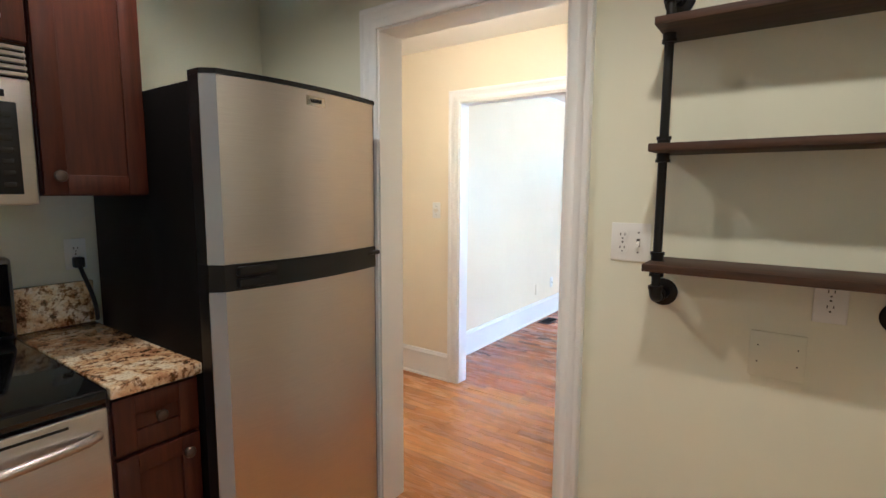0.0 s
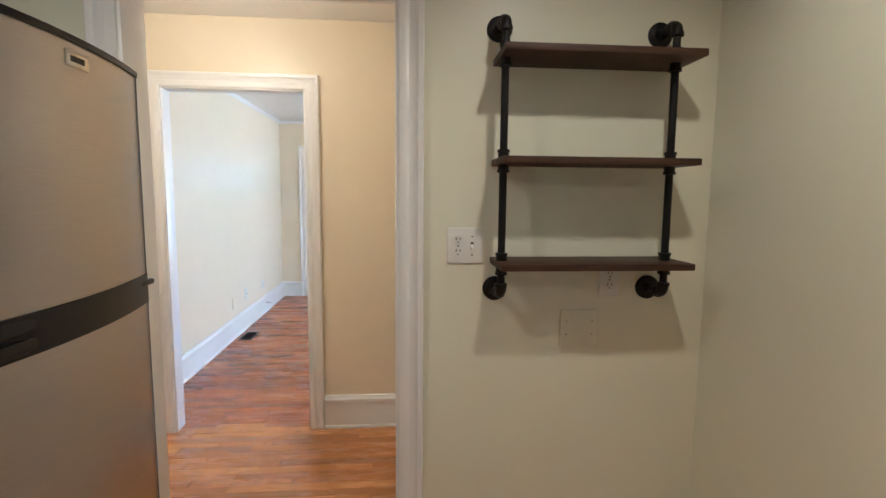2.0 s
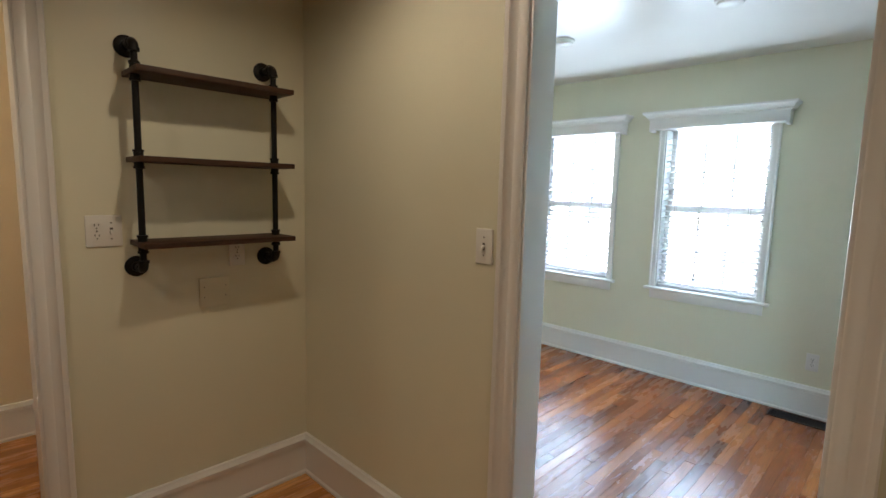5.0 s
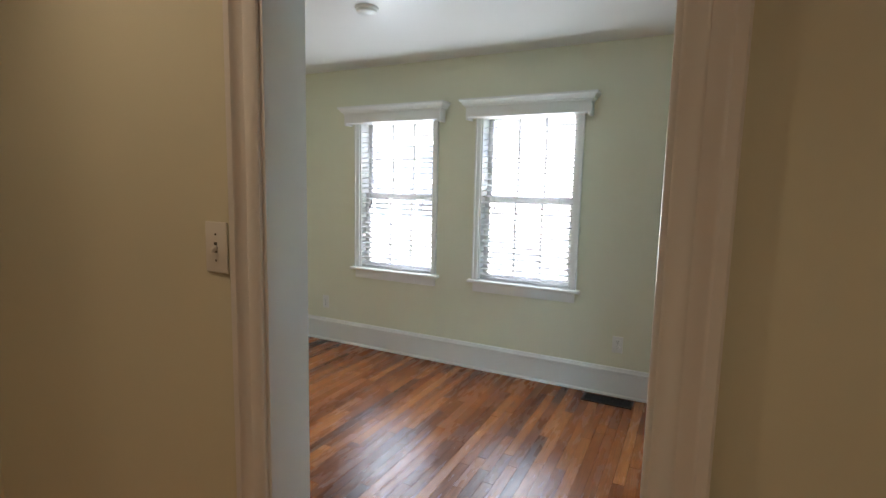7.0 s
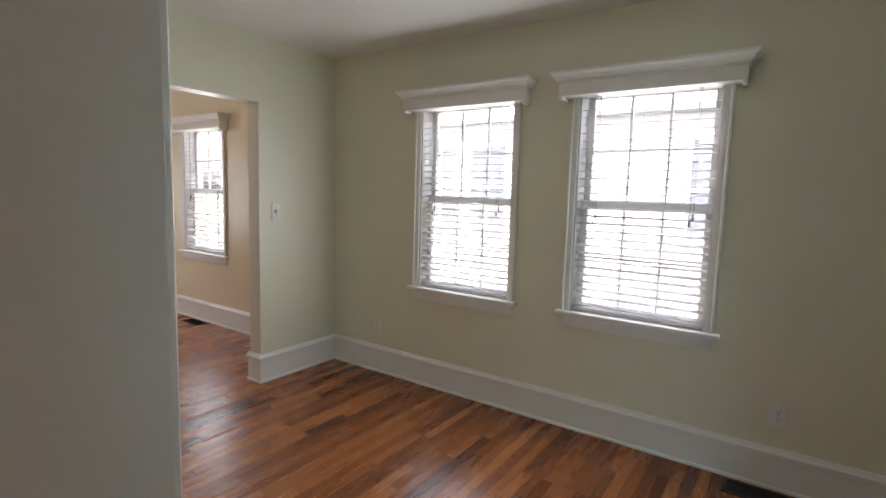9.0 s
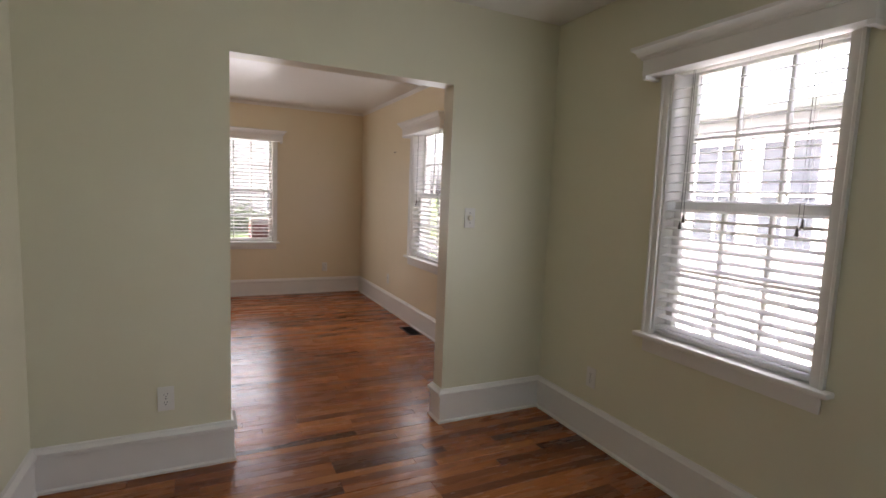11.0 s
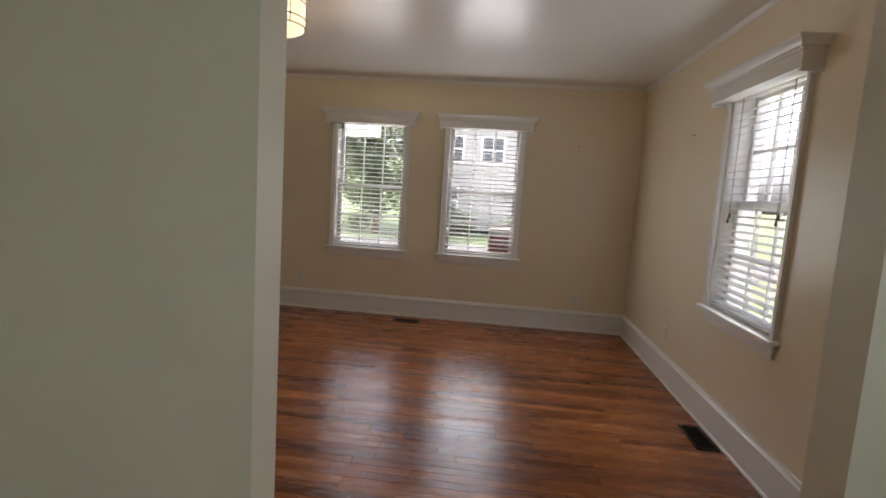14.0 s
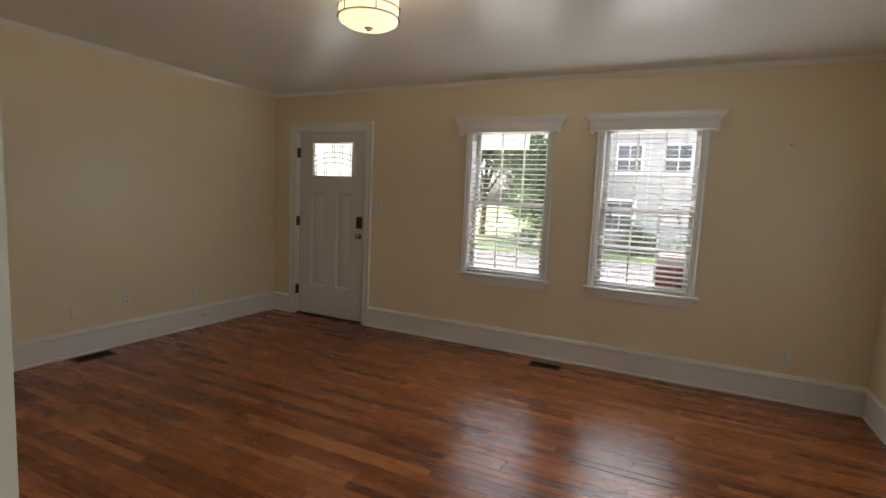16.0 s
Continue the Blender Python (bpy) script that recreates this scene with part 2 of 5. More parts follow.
DUCT_SHADE = surface("duct_shade_black", (0.008, 0.008, 0.008), 0.8)
DOORPAINT = surface("door_white_paint", (0.72, 0.71, 0.68), 0.38, vary=0.03, grain=40)
VANE = surface("white_vinyl_vane", (0.78, 0.78, 0.79), 0.4, vary=0.03, grain=30)
BLIND = surface("white_blind_slat", (0.80, 0.80, 0.78), 0.45, vary=0.02, grain=30, relief=0.0)
CORD = surface("grey_cord", (0.10, 0.09, 0.08), 0.8)
for m, share in ((BLIND, 0.45), (VANE, 0.2)):
    t = m.node_tree
    thin, both = t.nodes.new("ShaderNodeBsdfTranslucent"), t.nodes.new("ShaderNodeMixShader")
    thin.inputs["Color"].default_value = (0.80, 0.79, 0.76, 1)
    both.inputs[0].default_value = share
    t.links.new(t.nodes["Principled BSDF"].outputs[0], both.inputs[1])
    t.links.new(thin.outputs[0], both.inputs[2])
    t.links.new(both.outputs[0], t.nodes["Material Output"].inputs["Surface"])
GLASS = clear_glass("window_glass")
BLUE_GLASS = clear_glass("slider_glass", (0.54, 0.67, 0.70))
LEAD = surface("lead_came", (0.08, 0.08, 0.08), 0.5, 0.7)
LAMP_GLASS = glowing("lit_opal_glass", (1.0, 0.74, 0.42), GLOW)
WEATHERSTRIP = surface("dark_threshold", (0.03, 0.02, 0.015), 0.5)
BRICK = surface("red_brick", (0.17, 0.042, 0.030), 0.85, vary=0.2, grain=90, relief=0.4, patch=8)
MORTAR = surface("mortar", (0.40, 0.37, 0.33), 0.9, vary=0.1)
CONCRETE = surface("pale_concrete", (0.58, 0.57, 0.54), 0.85, vary=0.1, patch=0.6)
LAWN = surface("lawn", (0.085, 0.13, 0.035), 0.9, vary=0.25, grain=14, relief=0.6, patch=0.5)
ASPHALT = surface("asphalt", (0.055, 0.055, 0.055), 0.9, vary=0.15)
BARK = surface("bark", (0.10, 0.075, 0.05), 0.9, vary=0.25, grain=30, relief=0.8)
LEAF = surface("leaf", (0.085, 0.125, 0.048), 0.6, vary=0.35, patch=0.7)
SHINGLE = surface("grey_shingle", (0.12, 0.12, 0.125), 0.9, vary=0.2)
HOUSE_GREY = surface("grey_siding", (0.29, 0.285, 0.28), 0.7, vary=0.05)
HOUSE_WHITE = surface("neighbour_white_siding", (0.36, 0.36, 0.36), 0.7, vary=0.03)
PALE_ROOF = surface("pale_metal_roof", (0.55, 0.57, 0.60), 0.5, vary=0.05)
DARK_PANE = surface("dark_window_pane", (0.06, 0.068, 0.08), 0.15, vary=0.1)
PORCH_BLUE = surface("pale_blue_porch_paint", (0.40, 0.48, 0.51), 0.5, vary=0.04)

# ---------------------------------------------------------------- mesh helpers


def box(bm, x0, x1, y0, y1, z0, z1, bevel=0.0, segments=2):
    made = bmesh.ops.create_cube(bm, size=1)["verts"]
    for v in made:
        v.co = ((x0 + x1) / 2 + v.co.x * (x1 - x0), (y0 + y1) / 2 + v.co.y * (y1 - y0), (z0 + z1) / 2 + v.co.z * (z1 - z0))
    if bevel:
        edges = list({e for v in made for e in v.link_edges})
        bmesh.ops.bevel(bm, geom=edges, offset=bevel, segments=segments, affect="EDGES", profile=0.5)
    return bm


def rod(bm, p, q, r, r2=None, sides=16):
    p, q = Vector(p), Vector(q)
    d = q - p
    m = Matrix.Translation((p + q) / 2) @ d.to_track_quat("Z", "Y").to_matrix().to_4x4()
    bmesh.ops.create_cone(bm, cap_ends=True, segments=sides, radius1=r, radius2=r if r2 is None else r2, depth=d.length, matrix=m)
    return bm


def ball(bm, c, r, scale=(1, 1, 1), u=16, v=10):
    bmesh.ops.create_uvsphere(bm, u_segments=u, v_segments=v, radius=r, matrix=Matrix.Translation(c) @ Matrix.Diagonal((*scale, 1)))
    return bm


def turned(bm, centre, axis, outline, sides=28):
    """A turned body: (distance along the axis, radius) pairs."""
    q = Vector(axis).to_track_quat("Z", "Y").to_matrix()
    rings = []
    for h, r in outline:
        rings.append([bm.verts.new(Vector(centre) + q @ Vector((r * math.cos(2 * math.pi * k / sides), r * math.sin(2 * math.pi * k / sides), h))) for k in range(sides)])
    for a, b in zip(rings, rings[1:]):
        for k in range(sides):
            bm.faces.new((a[k], a[(k + 1) % sides], b[(k + 1) % sides], b[k]))
    bm.faces.new(rings[0]), bm.faces.new(rings[-1])
    return bm


def tube(bm, points, radii, sides=14):
    """A round bar swept through points, with a radius at each."""
    rings, n = [], len(points)
    side = None
    for k, (p, rad) in enumerate(zip(points, radii)):
        way = (Vector(points[min(k + 1, n - 1)]) - Vector(points[max(k - 1, 0)])).normalized()
        if side is None:
            side = way.orthogonal().normalized()
        side = (side - way * side.dot(way)).normalized()
        up = way.cross(side)
        rings.append([bm.verts.new(Vector(p) + (side * math.cos(2 * math.pi * q / sides) + up * math.sin(2 * math.pi * q / sides)) * rad) for q in range(sides)])
    for a, b in zip(rings, rings[1:]):
        for q in range(sides):
            bm.faces.new((a[q], a[(q + 1) % sides], b[(q + 1) % sides], b[q]))
    bm.faces.new(rings[0]), bm.faces.new(rings[-1])
    return bm


def smooth(me, angle=35):
    me.shade_smooth()
    bm = bmesh.new()
    bm.from_mesh(me)
    for e in bm.edges:
        if len(e.link_faces) == 2 and e.calc_face_angle(0) > radians(angle):
            e.smooth = False
    bm.to_mesh(me)
    bm.free()


def mesh(name, bm, mats):
    bmesh.ops.recalc_face_normals(bm, faces=bm.faces)
    me = bpy.data.meshes.new(name)
    bm.to_mesh(me)
    bm.free()
    for m in mats if isinstance(mats, (list, tuple)) else (mats,):
        me.materials.append(m)
    smooth(me)
    return me


def part(name, bm, mat, parent=None, label=""):
    ob = new(name, mesh(name, bm, mat))
    ob.parent = parent
    return tagged(ob, label) if label else ob


def thing(name, place=(0, 0, 0), label="", category="", group="", kind=""):
    ob = new(name)
    ob.location = place
    ob.empty_display_size = 0.05
    return tagged(ob, label, category, group, kind)


def settle(root):
    """Parts were built in world places: keep them there under a root that stands elsewhere."""
    for o in root.children:
        o.matrix_parent_inverse = Matrix.Translation(-root.location)
    return root


class Side:
    """A wall's face: a along it, d out from it into the room, z up."""

    def __init__(self, axis, pos, sign):
        self.axis, self.pos, self.sign = axis, pos, sign

    def at(self, a, d, z):
        p = self.pos + self.sign * d
        return Vector((p, a, z)) if self.axis == "x" else Vector((a, p, z))

    def box(self, bm, a0, a1, d0, d1, z0, z1, bevel=0.0, segments=2):
        p, q = self.at(a0, d0, z0), self.at(a1, d1, z1)
        lo, hi = [min(i, j) for i, j in zip(p, q)], [max(i, j) for i, j in zip(p, q)]
        return box(bm, lo[0], hi[0], lo[1], hi[1], lo[2], hi[2], bevel, segments)

    def loft(self, bm, sections, closed=True):
        """Joins equal outlines of (a, d, z) into a skin with end caps."""
        rings = [[bm.verts.new(self.at(*p)) for p in s] for s in sections]
        n = len(rings[0])
        for r, s in zip(rings, rings[1:]):
            for k in range(n if closed else n - 1):
                bm.faces.new((r[k], r[(k + 1) % n], s[(k + 1) % n], s[k]))
        bm.faces.new(rings[0]), bm.faces.new(rings[-1])
        return bm


def pierced(bm, at, p0, p1, a0, a1, z0, z1, holes):
    """A slab from p0 to p1 in thickness, spanning a and z, with holes (a0, a1, z0, z1) through it. Slots: 0 low face, 1 high face, 2 edges."""
    cuts_a = sorted({a0, a1, *[h[0] for h in holes], *[h[1] for h in holes]})
    cuts_z = sorted({z0, z1, *[h[2] for h in holes], *[h[3] for h in holes]})
    cuts_a, cuts_z = [c for c in cuts_a if a0 <= c <= a1], [c for c in cuts_z if z0 <= c <= z1]
    verts = {}

    def vert(p, a, z):
        if (p, a, z) not in verts:
            verts[p, a, z] = bm.verts.new(at(p, a, z))
        return verts[p, a, z]

    def solid(i, k):
        if not (0 <= i < len(cuts_a) - 1 and 0 <= k < len(cuts_z) - 1):
            return False
        a, z = (cuts_a[i] + cuts_a[i + 1]) / 2, (cuts_z[k] + cuts_z[k + 1]) / 2
        return not any(h[0] < a < h[1] and h[2] < z < h[3] for h in holes)

    def face(corners, slot):
        bm.faces.new([vert(*c) for c in corners]).material_index = slot

    for i in range(len(cuts_a) - 1):
        for k in range(len(cuts_z) - 1):
            if not solid(i, k):
                continue
            a, b, y, z = cuts_a[i], cuts_a[i + 1], cuts_z[k], cuts_z[k + 1]
            face([(p0, a, y), (p0, b, y), (p0, b, z), (p0, a, z)], 0)
            face([(p1, a, y), (p1, b, y), (p1, b, z), (p1, a, z)], 1)
            for (di, dk), (c, d) in {(-1, 0): ((a, y), (a, z)), (1, 0): ((b, y), (b, z)), (0, -1): ((a, y), (b, y)), (0, 1): ((a, z), (b, z))}.items():
                if not solid(i + di, k + dk):
                    face([(p0, *c), (p0, *d), (p1, *d), (p1, *c)], 2)
    return bm


def wall(name, axis, p0, p1, a0, a1, z0, z1, holes, low, high, reveal):
    """A wall with thickness; low and high: the paint on its two faces."""
    at = (lambda p, a, z: (p, a, z)) if axis == "x" else (lambda p, a, z: (a, p, z))
    bm = pierced(bmesh.new(), at, p0, p1, a0, a1, z0, z1, holes)
    return tagged(new(name, mesh(name, bm, [low, high, reveal])), kind="structure")


# ---------------------------------------------------------------- the rooms
H = 2.44
B = -0.02
KN, KE = 1.765, 0.59          # kitchen's north and east faces
HN = 3.17                     # hall's north face
DW, DN, DE, DS = 0.712, 3.15, 3.39, -0.43   # dining room's faces
LW, LN, LE, LS = -2.12, 7.28, 3.355, 3.27  # living room's faces
KW, KS = -2.07, -2.60
OPEN_K = (-1.285, -0.452, B, 2.095)   # kitchen to hall
OPEN_H = (-1.816, -0.998, B, 2.052)   # hall to living room
OPEN_D = (-0.322, 0.474, B, 2.06)     # kitchen to dining room
OPEN_L = (1.508, 2.674, B, 1.992)     # dining room to living room
FRONT = (-1.79, -0.86, B, 2.035)
WIN_W, WIN_Z0, WIN_Z1 = 0.735, 0.72, 2.035
SLIDER = (1.05, 2.95, 0.0, 2.05)
WINDOWS = {"A": 0.775, "B": 1.915, "1": 0.66, "2": 1.83, "3": 5.05}


LOW_SILLS = (0.66, 1.83)      # the front windows reach a little lower


def gap(c):
    return (c - WIN_W / 2, c + WIN_W / 2, 0.688 if c in LOW_SILLS else WIN_Z0, WIN_Z1)


wall("wall_kitchen_north", "y", KN, 1.905, -2.75, KE, B, H, [OPEN_K], GREEN, CREAM, TRIM)
wall("wall_kitchen_west", "x", KW - 0.15, KW, KS, KN, B, H, [], SIDING, GREEN, GREEN)
wall("wall_kitchen_south", "y", KS - 0.15, KS, KW - 0.15, DW, B, H, [], SIDING, GREEN, GREEN)
wall("wall_kitchen_east", "x", KE, DW, KS, 3.16, B, H, [OPEN_D], GREEN, GREEN, TRIM)
wall("wall_hall_west", "x", -2.75, -2.60, 1.905, HN, B, H, [], CREAM, CREAM, CREAM)
wall("wall_hall_east", "x", -0.345, -0.22, 1.905, HN, B, H, [], CREAM, CREAM, CREAM)
wall("wall_hall_north", "y", HN, LS, -2.75, 0.665, B, H, [OPEN_H], CREAM, CREAM, TRIM)
wall("wall_dining_north", "y", DN, LS, 0.665, DE, B, H, [OPEN_L], GREEN, CREAM, REVEAL)
wall("wall_dining_east", "x", DE, DE + 0.17, DS - 0.14, 3.21, B, H, [gap(WINDOWS["A"]), gap(WINDOWS["B"])], GREEN, SIDING, TRIM)
wall("wall_dining_south", "y", DS - 0.14, DS, DW, DE, B, H, [SLIDER], SIDING, GREEN, TRIM)
wall("wall_living_west", "x", LW - 0.15, LW, LS, LN, B, H, [], SIDING, CREAM, CREAM)
wall("wall_living_north", "y", LN, LN + 0.17, LW - 0.15, LE + 0.205, B, H, [FRONT, gap(WINDOWS["1"]), gap(WINDOWS["2"])], CREAM, SIDING, TRIM)
wall("wall_living_east", "x", LE, LE + 0.205, 3.21, LN, B, H, [gap(WINDOWS["3"])], CREAM, SIDING, TRIM)

tagged(part("ceiling", box(bmesh.new(), -2.95, 3.75, -2.95, 7.65, H, H + 0.12), CEILING), kind="structure")
tagged(part("foundation", box(bmesh.new(), -2.85, 3.52, -2.70, 7.40, -0.45, -0.021), SUBFLOOR), kind="structure")

K_N, K_E, K_W = Side("y", KN, -1), Side("x", KE, -1), Side("x", KW, 1)
H_N, H_E, H_S = Side("y", HN, -1), Side("x", -0.345, -1), Side("y", 1.905, 1)
D_N, D_E, D_S, D_W = Side("y", DN, -1), Side("x", DE, -1), Side("y", DS, 1), Side("x", DW, 1)
L_N, L_E, L_W, L_S = Side("y", LN, -1), Side("x", LE, -1), Side("x", LW, 1), Side("y", LS, 1)

BASE = [(0.0, -0.002), (0.022, -0.002), (0.022, 0.012), (0.014, 0.02), (0.014, 0.164), (0.026, 0.170), (0.027, 0.188), (0.017, 0.197), (0.013, 0.208), (0.0, 0.21)]


def baseboard(side, a0, a1, m0=1, m1=1):
    """A run of tall board with a cap; m: 1 mitres an inside corner, -1 an outside one, 0 butts."""
    bm = bmesh.new()
    side.loft(bm, [[(a0 + m0 * d, d, z) for d, z in BASE], [(a1 - m1 * d, d, z) for d, z in BASE]])
    return tagged(part("baseboard", bm, TRIM), "tall white painted baseboard with a moulded cap", "baseboard", kind="structure")


CASE = [(0.0, 0.0), (0.0, 0.010), (0.006, 0.014), (0.028, 0.017), (0.034, 0.014), (0.056, 0.018), (0.062, 0.024), (0.076, 0.026), (0.080, 0.022), (0.080, 0.0)]


def casing(side, opening, name="trim", width=1.0):
    """Moulded boards round a doorway: two legs and a head, mitred."""
    a0, a1, _, z1 = opening
    bm = bmesh.new()
    side.loft(bm, [[(a0 + 0.004 - u * width, d, 0.0) for u, d in CASE], [(a0 + 0.004 - u * width, d, z1 - 0.004 + u * width) for u, d in CASE], [(a1 - 0.004 + u * width, d, z1 - 0.004 + u * width) for u, d in CASE], [(a1 - 0.004 + u * width, d, 0.0) for u, d in CASE]])
    return tagged(part(name, bm, TRIM), "white painted moulded door casing", "door casing", kind="structure")


def jamb(axis, p0, p1, opening):
    """Boards that line a doorway, a little proud of the wall's cut."""
    a0, a1, _, z1 = opening
    s = Side(axis, p0, 1)
    bm = bmesh.new()
    t = p1 - p0
    s.box(bm, a0 - 0.002, a0 + 0.014, -0.002, t + 0.002, 0.0, z1 - 0.001, 0.002)
    s.box(bm, a1 - 0.014, a1 + 0.002, -0.002, t + 0.002, 0.0, z1 - 0.001, 0.002)
    s.box(bm, a0 + 0.014, a1 - 0.014, -0.002, t + 0.002, z1 - 0.014, z1 + 0.002, 0.002)
    return tagged(part("door_jamb", bm, TRIM), "white painted door jamb boards", "door jamb", kind="structure")


casing(K_N, OPEN_K), casing(H_S, OPEN_K), jamb("y", KN, 1.905, OPEN_K)
casing(H_N, OPEN_H), casing(L_S, OPEN_H), jamb("y", HN, LS, OPEN_H)
casing(K_E, OPEN_D), casing(D_W, OPEN_D), jamb("x", KE, DW, OPEN_D)
casing(L_N, FRONT)

baseboard(K_N, OPEN_K[1] + 0.08, KE, 0, 1), baseboard(K_E, OPEN_D[1] + 0.08, KN, 0, 1)
baseboard(K_E, KS, OPEN_D[0] - 0.08, 1, 0)
baseboard(H_N, -2.60, OPEN_H[0] - 0.08, 1, 0), baseboard(H_N, OPEN_H[1] + 0.08, -0.345, 0, 1)
baseboard(H_E, 1.905, HN, 1, 1), baseboard(H_S, OPEN_K[1] + 0.08, -0.345, 0, 1), baseboard(H_S, -2.60, OPEN_K[0] - 0.08, 1, 0)
baseboard(D_N, DW, OPEN_L[0], 1, -1), baseboard(D_N, OPEN_L[1], DE, -1, 1)
baseboard(D_E, DS, DN, 1, 1), baseboard(D_W, OPEN_D[1] + 0.08, DN, 0, 1), baseboard(D_S, SLIDER[1] + 0.06, DE, 0, 1)
O_L, O_R = Side("x", OPEN_L[0], 1), Side("x", OPEN_L[1], -1)
baseboard(O_L, DN, LS, -1, -1), baseboard(O_R, DN, LS, -1, -1)
baseboard(L_S, OPEN_L[1], LE, -1, 1), baseboard(L_S, OPEN_H[1] + 0.08, OPEN_L[0], 0, -1), baseboard(L_S, LW, OPEN_H[0] - 0.08, 1, 0)
baseboard(L_E, LS, LN, 1, 1), baseboard(L_W, LS, LN, 1, 1)
baseboard(L_N, LW, FRONT[0] - 0.08, 1, 0), baseboard(L_N, FRONT[1] + 0.08, LE, 0, 1)

CROWN = [(0.0, H - 0.034), (0.005, H - 0.034), (0.008, H - 0.024), (0.018, H - 0.012), (0.022, H - 0.005), (0.022, H + 0.002), (0.0, H + 0.002)]
for side, a0, a1 in ((L_N, LW, LE), (L_E, LS, LN), (L_W, LS, LN), (L_S, LW, LE)):
    bm = bmesh.new()
    side.loft(bm, [[(a0 + d, d, z) for d, z in CROWN], [(a1 - d, d, z) for d, z in CROWN]])
    tagged(part("crown_moulding", bm, TRIM), "small white painted crown moulding", "moulding", kind="structure")


# ---------------------------------------------------------------- windows and blinds
def window(name, side, c):
    a0, a1, z0, z1 = gap(c)
    root = tagged(new(name), kind="structure")
    root.empty_display_size = 0.05
    tagged(root, "white double-hung window with six panes over six", "window")
    for s, e in ((-1, a0), (1, a1)):
        bm = bmesh.new()
        prof = [(0.0, 0.0), (0.0, 0.012), (0.010, 0.016), (0.028, 0.016), (0.034, 0.022), (0.044, 0.022), (0.044, 0.0)]
        side.loft(bm, [[(e + s * (u - 0.004), d, z0) for u, d in prof], [(e + s * (u - 0.004), d, z1 + 0.02) for u, d in prof]])
        part("window_casing", bm, TRIM, root)
    # cornice box with a stepped crown
    bm = bmesh.new()
    w = 0.462
    side.box(bm, c - w, c + w, 0.0, 0.095, 1.972, 2.065, 0.003)
    for s in (-1, 1):
        side.box(bm, c + s * (w - 0.012) - 0.012, c + s * (w - 0.012) + 0.012, 0.0, 0.094, 1.955, 1.974, 0.004)
    prof = [(0.0, 2.045), (0.006, 2.045), (0.008, 2.056), (0.020, 2.062), (0.026, 2.078), (0.042, 2.090), (0.044, 2.104), (0.0, 2.104)]
    rings = []
    for u, z in prof:
        rings.append([(c - w - u, 0.0, z), (c - w - u, 0.095 + u, z), (c + w + u, 0.095 + u, z), (c + w + u, 0.0, z)])
    side.loft(bm, rings[:])
    part("cornice", bm, TRIM, root, "white painted cornice box with a stepped crown")
    bm = bmesh.new()
    side.box(bm, c - 0.437, c + 0.437, -0.03, 0.052, z0 - 0.012, z0 + 0.010, 0.005, 3)
    part("window_sill", bm, TRIM, root)
    bm = bmesh.new()
    side.box(bm, c - 0.40, c + 0.40, 0.0, 0.016, z0 - 0.085, z0 - 0.012, 0.004)
    part("apron", bm, TRIM, root)
    bm = bmesh.new()
    side.box(bm, a0 - 0.001, a0 + 0.014, -0.165, 0.002, z0, z1, 0.002)
    side.box(bm, a1 - 0.014, a1 + 0.001, -0.165, 0.002, z0, z1, 0.002)
    side.box(bm, a0 + 0.014, a1 - 0.014, -0.165, 0.002, z1 - 0.018, z1, 0.002)
    side.box(bm, a0 + 0.014, a1 - 0.014, -0.168, -0.032, z0 - 0.01, z0 + 0.012, 0.002)
    part("window_frame", bm, TRIM, root)
    mid = z0 / 2 + 1.002
    for label, d0, lo, hi in (("lower_sash", -0.078, z0 + 0.012, mid + 0.020), ("upper_sash", -0.115, mid - 0.020, z1 - 0.018)):
        l, r = a0 + 0.015, a1 - 0.015
        bm = bmesh.new()
        st, rail = 0.038, 0.040
        side.box(bm, l, l + st, d0 - 0.034, d0, lo, hi, 0.003)
        side.box(bm, r - st, r, d0 - 0.034, d0, lo, hi, 0.003)
        side.box(bm, l + st, r - st, d0 - 0.034, d0, lo, lo + (0.030 if d0 > -0.1 else rail), 0.003)
        side.box(bm, l + st, r - st, d0 - 0.034, d0, hi - rail, hi, 0.003)
        b0, b1 = lo + (0.030 if d0 > -0.1 else rail), hi - rail
        for k in (1, 2):
            x = l + st + (r - l - 2 * st) * k / 3
            side.box(bm, x - 0.0075, x + 0.0075, d0 - 0.030, d0 - 0.006, b0, b1, 0.003)
        side.box(bm, l + st, r - st, d0 - 0.029, d0 - 0.007, (b0 + b1) / 2 - 0.0075, (b0 + b1) / 2 + 0.0075, 0.003)
        sash = part(label, bm, TRIM, root)
        for k in range(3):
            for q in range(2):
                x0, x1 = l + st + (r - l - 2 * st) * k / 3, l + st + (r - l - 2 * st) * (k + 1) / 3
                y0, y1 = b0 + (b1 - b0) * q / 2, b0 + (b1 - b0) * (q + 1) / 2
                bm = bmesh.new()
                side.box(bm, x0, x1, d0 - 0.020, d0 - 0.016, y0, y1)
                pane = part("pane", bm, GLASS, sash)
                pane.visible_shadow = False
        if d0 > -0.1:
            for x in (l + 0.14, r - 0.14):
                bm = bmesh.new()
                side.box(bm, x - 0.022, x + 0.022, d0 - 0.026, d0 - 0.004, hi, hi + 0.012, 0.004)
                part("sash_lock", bm, CHROME, sash)
    return root


